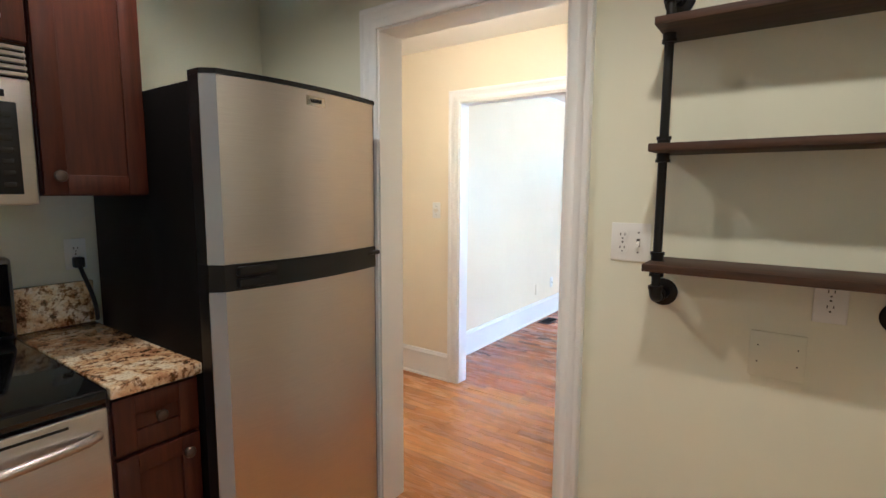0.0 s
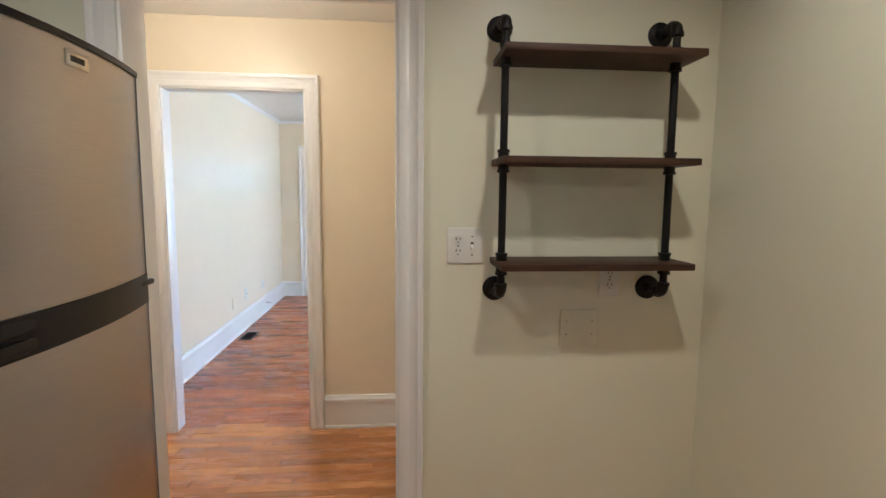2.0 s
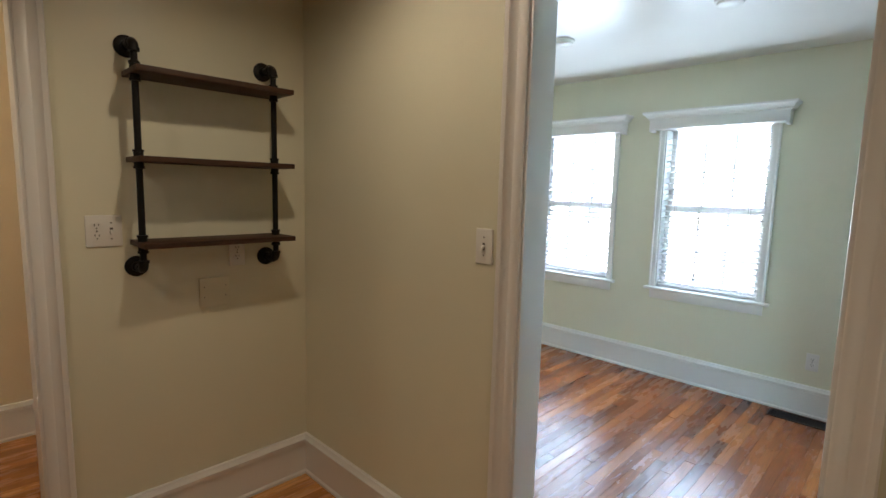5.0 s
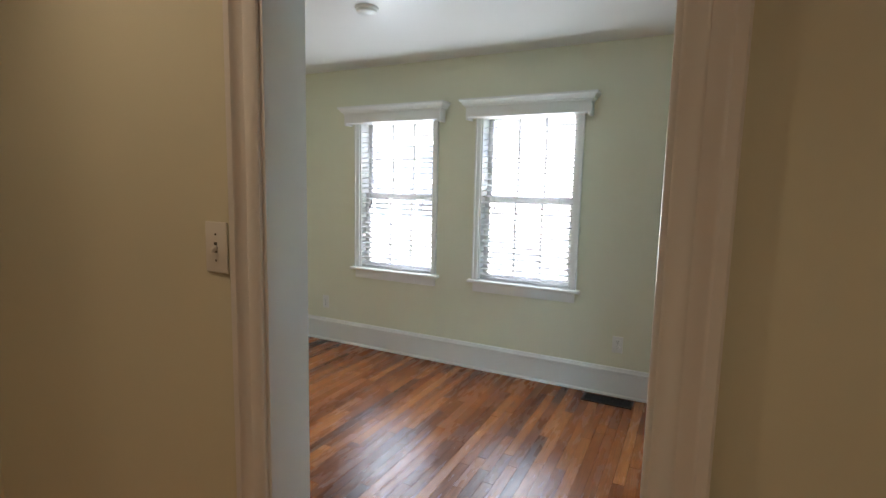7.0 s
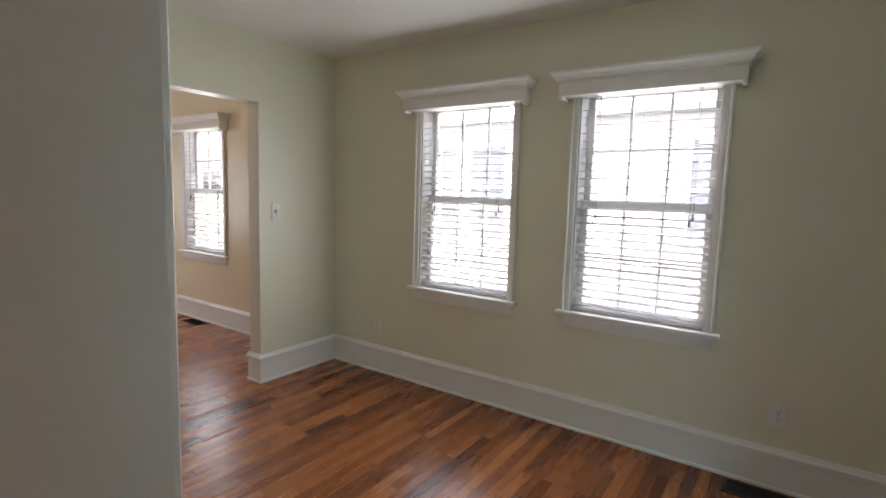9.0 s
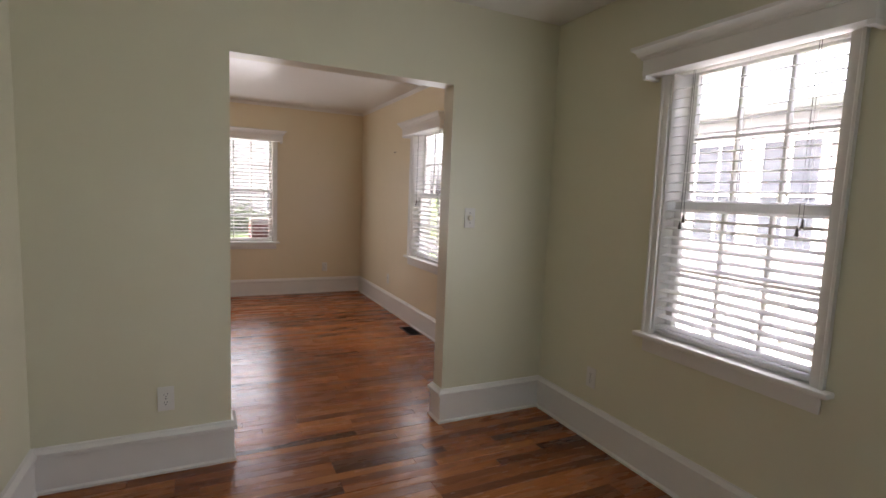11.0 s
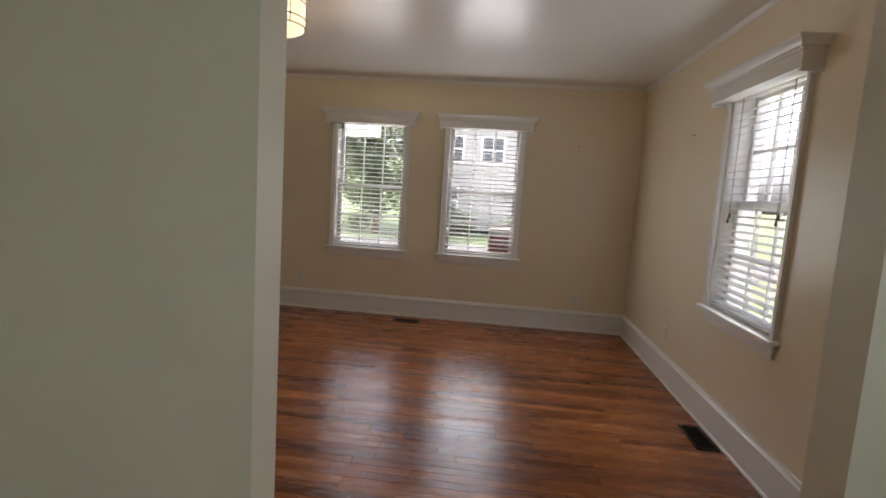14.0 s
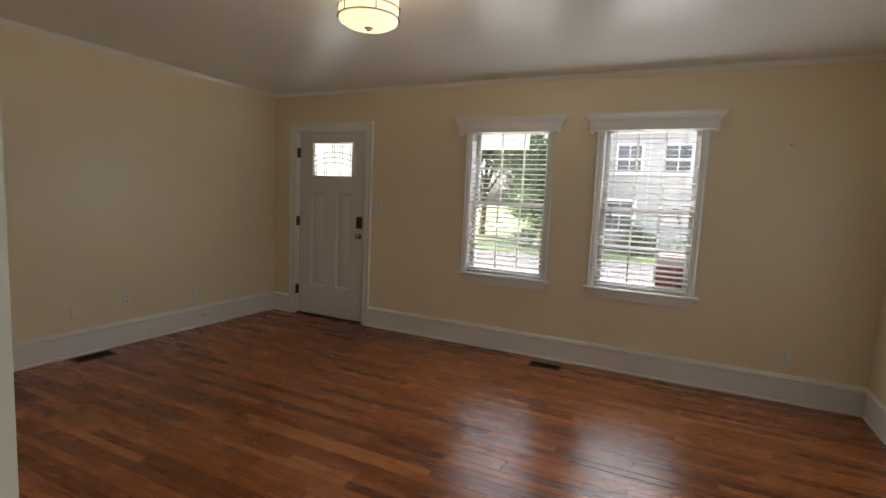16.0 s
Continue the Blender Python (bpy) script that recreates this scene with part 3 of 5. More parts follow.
def blind(side, c, seed):
    """Wooden blind with open slats, its ladders, pulls and bottom rail."""
    a0, a1, z0, z1 = gap(c)
    rng = random.Random(seed)
    root = thing("window_blind", side.at(c, -0.03, z0 + 0.014), "white horizontal slatted blind, lowered with its slats open", "blind", "window blinds")
    l, r = a0 + 0.018, a1 - 0.018
    bm = bmesh.new()
    side.box(bm, l, r, -0.058, -0.006, z1 - 0.062, z1 - 0.020, 0.003)
    part("headrail", bm, BLIND, root)
    bm = bmesh.new()
    side.box(bm, l, r, -0.056, -0.008, z0 + 0.018, z0 + 0.034, 0.004)
    part("bottom_rail", bm, BLIND, root)
    # one slat's mesh for all, tilted a little
    bm = bmesh.new()
    half, tilt = 0.0245, radians(-11)
    prof = [(-half, -0.0010), (0.0, 0.0012), (half, -0.0010), (half, 0.0012), (0.0, 0.0034), (-half, 0.0012)]
    turned_prof = [(d * math.cos(tilt) - z * math.sin(tilt), d * math.sin(tilt) + z * math.cos(tilt)) for d, z in prof]
    here = Side(side.axis, 0.0, side.sign)
    here.loft(bm, [[(l - c, d, z) for d, z in turned_prof], [(r - c, d, z) for d, z in turned_prof]])
    slat = mesh("slat", bm, BLIND)
    n = int((z1 - 0.075 - z0 - 0.05) / 0.0435)
    for k in range(n):
        z = z0 + 0.056 + 0.0435 * k
        ob = new("slat", slat)
        ob.parent = root
        ob.matrix_basis = Matrix.Translation(side.at(c, -0.032, z + rng.uniform(-0.0012, 0.0012))) @ Matrix.Rotation(rng.uniform(-0.004, 0.004), 4, "Y" if side.axis == "x" else "X")
    for a in (l + 0.10, (l + r) / 2, r - 0.10):
        bm = bmesh.new()
        for d in (-0.056, -0.008):
            rod(bm, side.at(a, d, z0 + 0.03), side.at(a, d, z1 - 0.06), 0.0009, sides=6)
        part("ladder_cord", bm, BLIND, root)
    for a, z in ((l + 0.09, 1.33), (r - 0.10, 1.32)):
        bm = bmesh.new()
        for k, s in enumerate((-1, 1)):
            zz = z - 0.03 * k
            rod(bm, side.at(a + 0.008 * s, -0.003, zz), side.at(a + 0.004 * s, -0.003, z1 - 0.06), 0.0010, sides=6)
            rod(bm, side.at(a + 0.008 * s, -0.003, zz - 0.034), side.at(a + 0.008 * s, -0.003, zz), 0.0075, 0.003, sides=10)
        part("pull_cord", bm, CORD, root, "grey blind cord with a wooden tassel")
    return settle(root)


for n, (key, side) in enumerate((("A", D_E), ("B", D_E), ("1", L_N), ("2", L_N), ("3", L_E))):
    window("window_%d" % (n + 1), side, WINDOWS[key])
    blind(side, WINDOWS[key], n)


# ---------------------------------------------------------------- front door
def front_door():
    root = tagged(new("door_1"), "closed white panelled front door with a leaded glass light", "door", kind="structure")
    s = Side("y", LN + 0.030, -1)
    a0, a1, z0, z1 = -1.772, -0.878, 0.018, 2.016
    bm = bmesh.new()
    glass = (-1.600, -1.055, 1.545, 1.915)
    panels = [(-1.600, -1.405, 0.345, 1.375), (-1.256, -1.062, 0.345, 1.375)]
    pierced(bm, lambda p, a, z: s.at(a, p, z), -0.044, 0.0, a0, a1, z0, z1, [glass, *panels])
    for f in bm.faces:
        f.material_index = 0
    part("door_slab", bm, DOORPAINT, root)
    for p in panels:
        bm = bmesh.new()
        ring = [(0.0, 0.0), (0.014, -0.012), (0.030, -0.012), (0.044, -0.003)]
        s.loft(bm, [[(p[0] + u, d, p[2] + u), (p[1] - u, d, p[2] + u), (p[1] - u, d, p[3] - u), (p[0] + u, d, p[3] - u)] for u, d in [(0.0, -0.04), *ring]])
        part("door_panel", bm, DOORPAINT, root)
    bm = bmesh.new()
    g = glass
    for x0, x1, y0, y1 in ((g[0] - 0.022, g[0] + 0.012, g[2] - 0.022, g[3] + 0.022), (g[1] - 0.012, g[1] + 0.022, g[2] - 0.022, g[3] + 0.022), (g[0] + 0.012, g[1] - 0.012, g[2] - 0.022, g[2] + 0.012), (g[0] + 0.012, g[1] - 0.012, g[3] - 0.012, g[3] + 0.022)):
        s.box(bm, x0, x1, -0.050, 0.009, y0, y1, 0.004)
    part("glass_surround", bm, DOORPAINT, root)
    bm = bmesh.new()
    s.box(bm, g[0], g[1], -0.026, -0.020, g[2], g[3])
    pane = part("leaded_pane", bm, LEADED, root, "patterned leaded glass")
    pane.visible_shadow = False
    bm = bmesh.new()
    l, r, b, t = g[0] + 0.012, g[1] - 0.012, g[2] + 0.012, g[3] - 0.012
    w = r - l
    for x in (0.07, 0.93, 0.27, 0.33, 0.47, 0.53, 0.67, 0.73):
        s.box(bm, l + w * x - 0.0032, l + w * x + 0.0032, -0.020, -0.016, b, t - 0.05 * abs(x - 0.5) * 2)
    for z in (0.10, 0.90):
        s.box(bm, l, r, -0.0200, -0.0162, b + (t - b) * z - 0.0025, b + (t - b) * z + 0.0025)
    for base in (0.42, 0.58, 0.74):
        for k in range(12):
            x0, x1 = k / 12, (k + 1) / 12
            y0, y1 = (base - 0.5 * (x - 0.5) ** 2 for x in (x0, x1))
            rod(bm, s.at(l + w * x0, -0.0165, b + (t - b) * y0), s.at(l + w * x1, -0.0165, b + (t - b) * y1), 0.0040, sides=6)
    part("came", bm, LEAD, root, "dark lead came lines")
    bm = bmesh.new()
    s.box(bm, -0.984, -0.912, 0.0, 0.022, 1.015, 1.140, 0.010, 3)
    s.box(bm, -0.970, -0.926, 0.022, 0.026, 1.075, 1.128, 0.002)
    part("deadbolt", bm, BRONZE, root, "bronze keypad deadbolt")
    bm = bmesh.new()
    turned(bm, s.at(-0.950, 0.0, 0.935), (0, -1, 0), [(0.0, 0.033), (0.006, 0.033), (0.010, 0.024), (0.012, 0.012), (0.030, 0.012), (0.036, 0.022), (0.048, 0.029), (0.060, 0.026), (0.067, 0.012)])
    part("door_knob", bm, CHROME, root, "satin nickel door knob")
    for z in (0.28, 1.05, 1.80):
        bm = bmesh.new()
        rod(bm, s.at(-1.769, 0.038, z - 0.055), s.at(-1.769, 0.038, z + 0.055), 0.009, sides=12)
        s.box(bm, -1.7725, -1.764, 0.0005, 0.036, z - 0.05, z + 0.05)
        part("hinge", bm, BRONZE, root, "dark metal hinge")
    bm = bmesh.new()
    s.box(bm, FRONT[0], FRONT[1], -0.14, 0.026, 0.0005, 0.016, 0.004)
    part("threshold", bm, WEATHERSTRIP, root, "dark threshold strip")
    bm = bmesh.new()
    f = Side("y", LN, 1)
    for x0, x1 in ((FRONT[0] - 0.001, FRONT[0] + 0.017), (FRONT[1] - 0.017, FRONT[1] + 0.001)):
        f.box(bm, x0, x1, -0.002, 0.171, 0.0, FRONT[3] - 0.001, 0.002)
    f.box(bm, FRONT[0] + 0.017, FRONT[1] - 0.017, -0.002, 0.171, FRONT[3] - 0.017, FRONT[3] + 0.001, 0.002)
    part("door_frame", bm, TRIM, root)


BRONZE = surface("aged_bronze", (0.10, 0.07, 0.05), 0.4, 0.8, vary=0.15)
LEADED, lt, lb = material("textured_clear_glass")
lb.inputs["Base Color"].default_value = (0.60, 0.66, 0.62, 1)
lb.inputs["Transmission Weight"].default_value = 1
lb.inputs["Roughness"].default_value = 0.34
lb.inputs["IOR"].default_value = 1.2
bump(lt, lb, noise_at(lt, 40, 3), 0.3, 0.002)
front_door()


# ---------------------------------------------------------------- sliding door and vertical blind
def sliding_door():
    root = tagged(new("door_2"), "white framed sliding glass patio door with bluish panes", "sliding door", kind="structure")
    s = Side("y", DS, 1)
    a0, a1, z0, z1 = SLIDER
    bm = bmesh.new()
    s.box(bm, a0, a0 + 0.045, -0.138, 0.012, z0, z1, 0.004)
    s.box(bm, a1 - 0.045, a1, -0.138, 0.012, z0, z1, 0.004)
    s.box(bm, a0 + 0.045, a1 - 0.045, -0.138, 0.012, z1 - 0.045, z1, 0.004)
    s.box(bm, a0 + 0.045, a1 - 0.045, -0.138, 0.004, z0 + 0.001, z0 + 0.028, 0.004)
    part("door_frame", bm, TRIM, root)
    mid = 2.06
    for name, l, r, d in (("fixed_leaf", mid - 0.03, a1 - 0.045, -0.095), ("sliding_leaf", a0 + 0.045, mid + 0.03, -0.050)):
        bm = bmesh.new()
        b, t = z0 + 0.029, z1 - 0.046
        s.box(bm, l, l + 0.062, d - 0.036, d, b, t, 0.005)
        s.box(bm, r - 0.062, r, d - 0.036, d, b, t, 0.005)
        s.box(bm, l + 0.062, r - 0.062, d - 0.036, d, b, b + 0.09, 0.005)
        s.box(bm, l + 0.062, r - 0.062, d - 0.036, d, t - 0.062, t, 0.005)
        leaf = part(name, bm, TRIM, root)
        bm = bmesh.new()
        s.box(bm, l + 0.062, r - 0.062, d - 0.021, d - 0.015, b + 0.09, t - 0.062)
        pane = part("pane", bm, BLUE_GLASS, leaf)
        pane.visible_shadow = False
    bm = bmesh.new()
    s.box(bm, a0 + 0.070, a0 + 0.100, -0.050, -0.010, 0.92, 1.12, 0.008, 3)
    part("pull_handle", bm, TRIM, root)
    for e, q in ((a0, -1), (a1, 1)):
        bm = bmesh.new()
        s.box(bm, min(e, e + q * 0.06), max(e, e + q * 0.06), 0.0, 0.018, 0.0, z1 + 0.06, 0.003)
        part("casing", bm, TRIM, root)
    bm = bmesh.new()
    s.box(bm, a0, a1, 0.0, 0.017, z1, z1 + 0.06, 0.003)
    part("casing", bm, TRIM, root)


sliding_door()


def vertical_blind():
    root = thing("vertical_blind", (2.7, DS + 0.06, 2.2), "white vertical vane blind drawn to one side of the patio door", "blind")
    s = Side("y", DS, 1)
    bm = bmesh.new()
    s.box(bm, 1.0, 3.30, 0.030, 0.085, 2.175, 2.225, 0.004)
    part("headrail", bm, TRIM, root)
    rng = random.Random(5)
    bm = bmesh.new()
    cs = [(-0.044, 0.0), (-0.022, 0.005), (0.0, 0.0065), (0.022, 0.005), (0.044, 0.0)]
    ring = [(0.0, x, y) for x, y in cs] + [(0.0, x, y + 0.001) for x, y in reversed(cs)]
    bottom = [bm.verts.new((x, y, 0.0)) for _, x, y in ring]
    top = [bm.verts.new((x, y, 2.13)) for _, x, y in ring]
    for k in range(len(ring)):
        bm.faces.new((bottom[k], bottom[(k + 1) % len(ring)], top[(k + 1) % len(ring)], top[k]))
    vane = mesh("vane", bm, VANE)
    for k in range(26):
        ob = new("vane", vane)
        ob.parent = root
        ob.matrix_basis = Matrix.Translation((2.00 + 0.0465 * k, DS + 0.058, 0.045)) @ Matrix.Rotation(radians(58 + rng.uniform(-7, 7)), 4, "Z")
    bm = bmesh.new()
    rod(bm, (1.93, DS + 0.085, 1.24), (1.93, DS + 0.085, 2.18), 0.0015, sides=8)
    rod(bm, (1.93, DS + 0.085, 1.23), (1.93, DS + 0.085, 1.33), 0.006, sides=10)
    part("control_wand", bm, PLATE, root)
    settle(root)


vertical_blind()


# ---------------------------------------------------------------- wall plates, registers, small fixtures
def outlet_face(side, bm_body, bm_slots, a, z):
    """One receptacle pair within a plate."""
    for k in (-1, 1):
        zc = z + 0.0195 * k
        p, q = side.at(a, 0.006, zc), side.at(a, 0.0085, zc)
        rod(bm_body, p, q, 0.0165, sides=20)
        for da, hh in ((-0.0065, 0.008), (0.0065, 0.0065)):
            side.box(bm_slots, a + da - 0.0012, a + da + 0.0012, 0.008, 0.0092, zc + 0.001 - hh / 2 + 0.003, zc + 0.001 + hh / 2 + 0.003)
        rod(bm_slots, side.at(a, 0.008, zc - 0.008), side.at(a, 0.0092, zc - 0.008), 0.0024, sides=10)


def plate(side, a, z, kinds, name, label, mat=None, height=0.117):
    """A wall plate; kinds: one letter a gang, o outlet, s toggle, d dimmer, c cable, b blank."""
    mat = mat or PLATE
    w = 0.0705 + 0.046 * (len(kinds) - 1)
    root = thing(name, side.at(a, 0.0, z), label, name.replace("_", " "), "wall plates")
    bm = bmesh.new()
    side.box(bm, a - w / 2, a + w / 2, 0.0, 0.006, z - height / 2, z + height / 2, 0.003, 3)
    part("cover_plate", bm, mat, root)
    for n, kind in enumerate(kinds):
        c = a + 0.046 * (n - (len(kinds) - 1) / 2)
        bm, slots = bmesh.new(), bmesh.new()
        if kind == "o":
            outlet_face(side, bm, slots, c, z)
            rod(slots, side.at(c, 0.005, z), side.at(c, 0.0068, z), 0.0028, sides=10)
            part("receptacle", bm, mat, root)
            part("slots", slots, SLOT, root)
        elif kind == "s":
            side.box(slots, c - 0.005, c + 0.005, 0.005, 0.0066, z - 0.012, z + 0.012)
            for k in (-1, 1):
                rod(slots, side.at(c, 0.005, z + 0.030 * k), side.at(c, 0.0068, z + 0.030 * k), 0.0028, sides=10)
            part("slots", slots, CORD, root)
            side.loft(bm, [[(c - 0.004, 0.005, z - 0.006), (c + 0.004, 0.005, z - 0.006), (c + 0.004, 0.005, z + 0.006), (c - 0.004, 0.005, z + 0.006)], [(c - 0.0035, 0.020, z - 0.012), (c + 0.0035, 0.020, z - 0.012), (c + 0.0035, 0.018, z - 0.003), (c - 0.0035, 0.018, z - 0.003)]])
            part("toggle", bm, mat, root)
        elif kind == "d":
            turned(bm, side.at(c, 0.006, z), side.at(0, 1, 0) - side.at(0, 0, 0), [(0.0, 0.016), (0.014, 0.0145), (0.016, 0.012)])
            part("dimmer_knob", bm, IVORY, root)
            for k in (-1, 1):
                rod(slots, side.at(c, 0.005, z + 0.030 * k), side.at(c, 0.0068, z + 0.030 * k), 0.003, sides=10)
            part("screws", slots, SLOT, root)
        elif kind == "c":
            rod(slots, side.at(c, 0.005, z), side.at(c, 0.014, z), 0.005, sides=12)
            for k in (-1, 1):
                rod(slots, side.at(c, 0.005, z + 0.042 * k), side.at(c, 0.0068, z + 0.042 * k), 0.003, sides=10)
            part("jack", slots, SLOT, root)
            bm.free()
        else:
            bm.free(), slots.free()
    return settle(root)


OUT = "white duplex wall outlet with its cover plate"
plate(K_N, -0.240, 1.285, "os", "outlet_and_switch", "white two-gang plate with an outlet and a toggle switch")
plate(K_N, 0.252, 1.170, "o", "wall_outlet", "white duplex outlet on the wall below the pipe shelf")
plate(K_E, 0.615, 1.287, "s", "light_switch", "white toggle light switch beside the doorway")
plate(H_N, -2.010, 1.289, "d", "light_switch", "white rotary dimmer plate on the cream hall wall")
plate(D_N, 1.225, 0.362, "o", "wall_outlet", OUT)
plate(D_N, 2.812, 1.243, "d", "light_switch", "white plate with a round dimmer beside the opening")
plate(D_E, 2.665, 0.365, "o", "wall_outlet", OUT)
plate(D_E, 0.060, 0.375, "o", "wall_outlet", OUT)
plate(L_W, 5.586, 0.375, "c", "cable_plate", "white cable jack plate on the cream wall")
plate(L_W, 6.233, 0.358, "o", "wall_outlet", OUT)
plate(L_W, 5.190, 0.352, "b", "blank_plate", "blank cover plate painted the cream of the wall", CREAM)
plate(L_N, -0.040, 0.330, "o", "wall_outlet", OUT)
plate(L_N, 2.860, 0.352, "o", "wall_outlet", OUT)
plate(L_N, -0.720, 1.255, "ss", "light_switch", "white two-gang switch plate beside the front door")
plate(L_E, 6.085, 0.368, "o", "wall_outlet", OUT)


def register(x0, x1, y0, y1, long_axis, label):
    """A metal floor register: rim, louvres and a black sheet for the shade beneath them."""
    root = thing("floor_register", ((x0 + x1) / 2, (y0 + y1) / 2, 0), label, "floor vent", "floor registers")
    bm = bmesh.new()
    r = 0.016
    for a, b, c, d in ((x0, x1, y0, y0 + r), (x0, x1, y1 - r, y1), (x0, x0 + r, y0 + r, y1 - r), (x1 - r, x1, y0 + r, y1 - r)):
        box(bm, a, b, c, d, -0.001, 0.006, 0.0015)
    part("rim", bm, REGISTER, root)
    # flat near-black sheet on the floor, coloured as the opening's shade
    bm = bmesh.new()
    box(bm, x0 + r, x1 - r, y0 + r, y1 - r, 0.0005, 0.0012)
    part("duct_shade", bm, DUCT_SHADE, root)
    n = 14
    for k in range(n):
        bm = bmesh.new()
        if long_axis == "y":
            c = y0 + r + (y1 - y0 - 2 * r) * (k + 0.5) / n
            box(bm, x0 + r, x1 - r, c - 0.0018, c + 0.0018, 0.0012, 0.0045)
        else:
            c = x0 + r + (x1 - x0 - 2 * r) * (k + 0.5) / n
            box(bm, c - 0.0018, c + 0.0018, y0 + r, y1 - r, 0.0012, 0.0045)
        part("louvre", bm, SLOT, root)
    return settle(root)


register(3.205, 3.345, -0.075, 0.258, "y", "dark metal floor register beside the baseboard")
register(3.195, 3.320, 4.955, 5.250, "y", "dark bronze floor register below the window")
register(1.030, 1.290, 7.020, 7.140, "x", "brown metal floor register along the front wall")
register(-2.060, -1.930, 5.105, 5.385, "y", "brown metal floor register beside the baseboard")

# ceiling discs in the dining room
for x, y, r, label in ((2.235, 1.385, 0.068, "round white smoke detector on the ceiling"), (2.16, 0.40, 0.075, "round white ceiling cover plate")):
    root = thing("smoke_detector" if r < 0.07 else "ceiling_cover", (x, y, H), label, "smoke detector" if r < 0.07 else "ceiling cover")
    part("base", turned(bmesh.new(), (x, y, H), (0, 0, -1), [(0.0, r), (0.010, r), (0.014, r * 0.96)]), PLATE, root)
    part("cap", turned(bmesh.new(), (x, y, H - 0.014), (0, 0, -1), [(0.0, r * 0.86), (0.012, r * 0.80), (0.018, r * 0.6), (0.019, r * 0.2)]), PLATE, root)
    settle(root)

# a door stop on the baseboard and nails left in the walls
root = thing("door_stop", L_W.at(6.30, 0.017, 0.12), "small spring door stop on the white baseboard", "door stop")
part("spring", rod(bmesh.new(), L_W.at(6.30, 0.017, 0.12), L_W.at(6.30, 0.075, 0.12), 0.006, sides=10), CHROME, root)
part("tip", rod(bmesh.new(), L_W.at(6.30, 0.075, 0.12), L_W.at(6.30, 0.09, 0.12), 0.008, sides=10), PLATE, root)
settle(root)
for side, a, z in ((L_N, -1.905, 1.05), (L_N, 2.75, 1.86), (L_E, 5.95, 1.84)):
    root = thing("nail", side.at(a, 0, z), "small dark nail in the cream wall", "nail", "wall nails")
    part("shank", rod(bmesh.new(), side.at(a, -0.005, z), side.at(a, 0.014, z + 0.002), 0.0022, sides=8), SLOT, root)
    part("head", rod(bmesh.new(), side.at(a, 0.014, z + 0.002), side.at(a, 0.016, z + 0.002), 0.0055, sides=10), SLOT, root)
    settle(root)


def access_panel():
    """Plain plastic cover screwed to the wall, with the old patch below it."""
    root = thing("access_cover", K_N.at(0.150, 0, 1.005), "flat painted access cover screwed to the green wall", "access cover")
    bm = bmesh.new()
    K_N.box(bm, 0.088, 0.213, 0.0, 0.008, 0.945, 1.068, 0.0012)
    part("cover", bm, GREEN, root)
    bm = bmesh.new()
    K_N.box(bm, 0.095, 0.208, 0.0, 0.0022, 0.918, 0.9445, 0.001)
    part("patch", bm, GREEN, root)
    bm = bmesh.new()
    for a in (0.107, 0.196):
        for z in (0.985, 1.030):
            rod(bm, K_N.at(a, 0.006, z), K_N.at(a, 0.0092, z), 0.0020, sides=10)
    part("screws", bm, SLOT, root)
    settle(root)


access_panel()


def ceiling_lamp(x, y):
    root = thing("ceiling_lamp", (x, y, H), "lit flush ceiling lamp with an opal glass drum and metal bands", "ceiling lamp")
    part("canopy", turned(bmesh.new(), (x, y, H), (0, 0, -1), [(0.0, 0.178), (0.012, 0.178), (0.022, 0.168), (0.040, 0.160), (0.044, 0.150)], 40), CHROME, root)
    bm = bmesh.new()
    turned(bm, (x, y, H - 0.044), (0, 0, -1), [(0.0, 0.148), (0.150, 0.148), (0.172, 0.142), (0.190, 0.11), (0.198, 0.05), (0.199, 0.02)], 40)
    shade = part("shade", bm, LAMP_GLASS, root, "glowing opal glass drum")
    shade.visible_shadow = False
    for z, r in ((H - 0.062, 0.152), (H - 0.150, 0.152), (H - 0.196, 0.152)):
        part("band", turned(bmesh.new(), (x, y, z), (0, 0, -1), [(0.0, r - 0.004), (0.0, r + 0.003), (0.006, r + 0.003), (0.006, r - 0.004)], 40), CHROME, root)
    for k in range(6):
        a = 2 * math.pi * k / 6 + 0.3
        p = Vector((x + 0.153 * math.cos(a), y + 0.153 * math.sin(a), 0))
        part("strut", rod(bmesh.new(), p + Vector((0, 0, H - 0.20)), p + Vector((0, 0, H - 0.04)), 0.003, sides=8), CHROME, root)
        part("boss", ball(bmesh.new(), p + Vector((0, 0, H - 0.153)), 0.008), CHROME, root)
    part("finial", turned(bmesh.new(), (x, y, H - 0.240), (0, 0, -1), [(0.0, 0.022), (0.004, 0.022), (0.008, 0.012), (0.012, 0.012), (0.016, 0.006)]), CHROME, root)
    settle(root)


ceiling_lamp(0.63, 5.13)


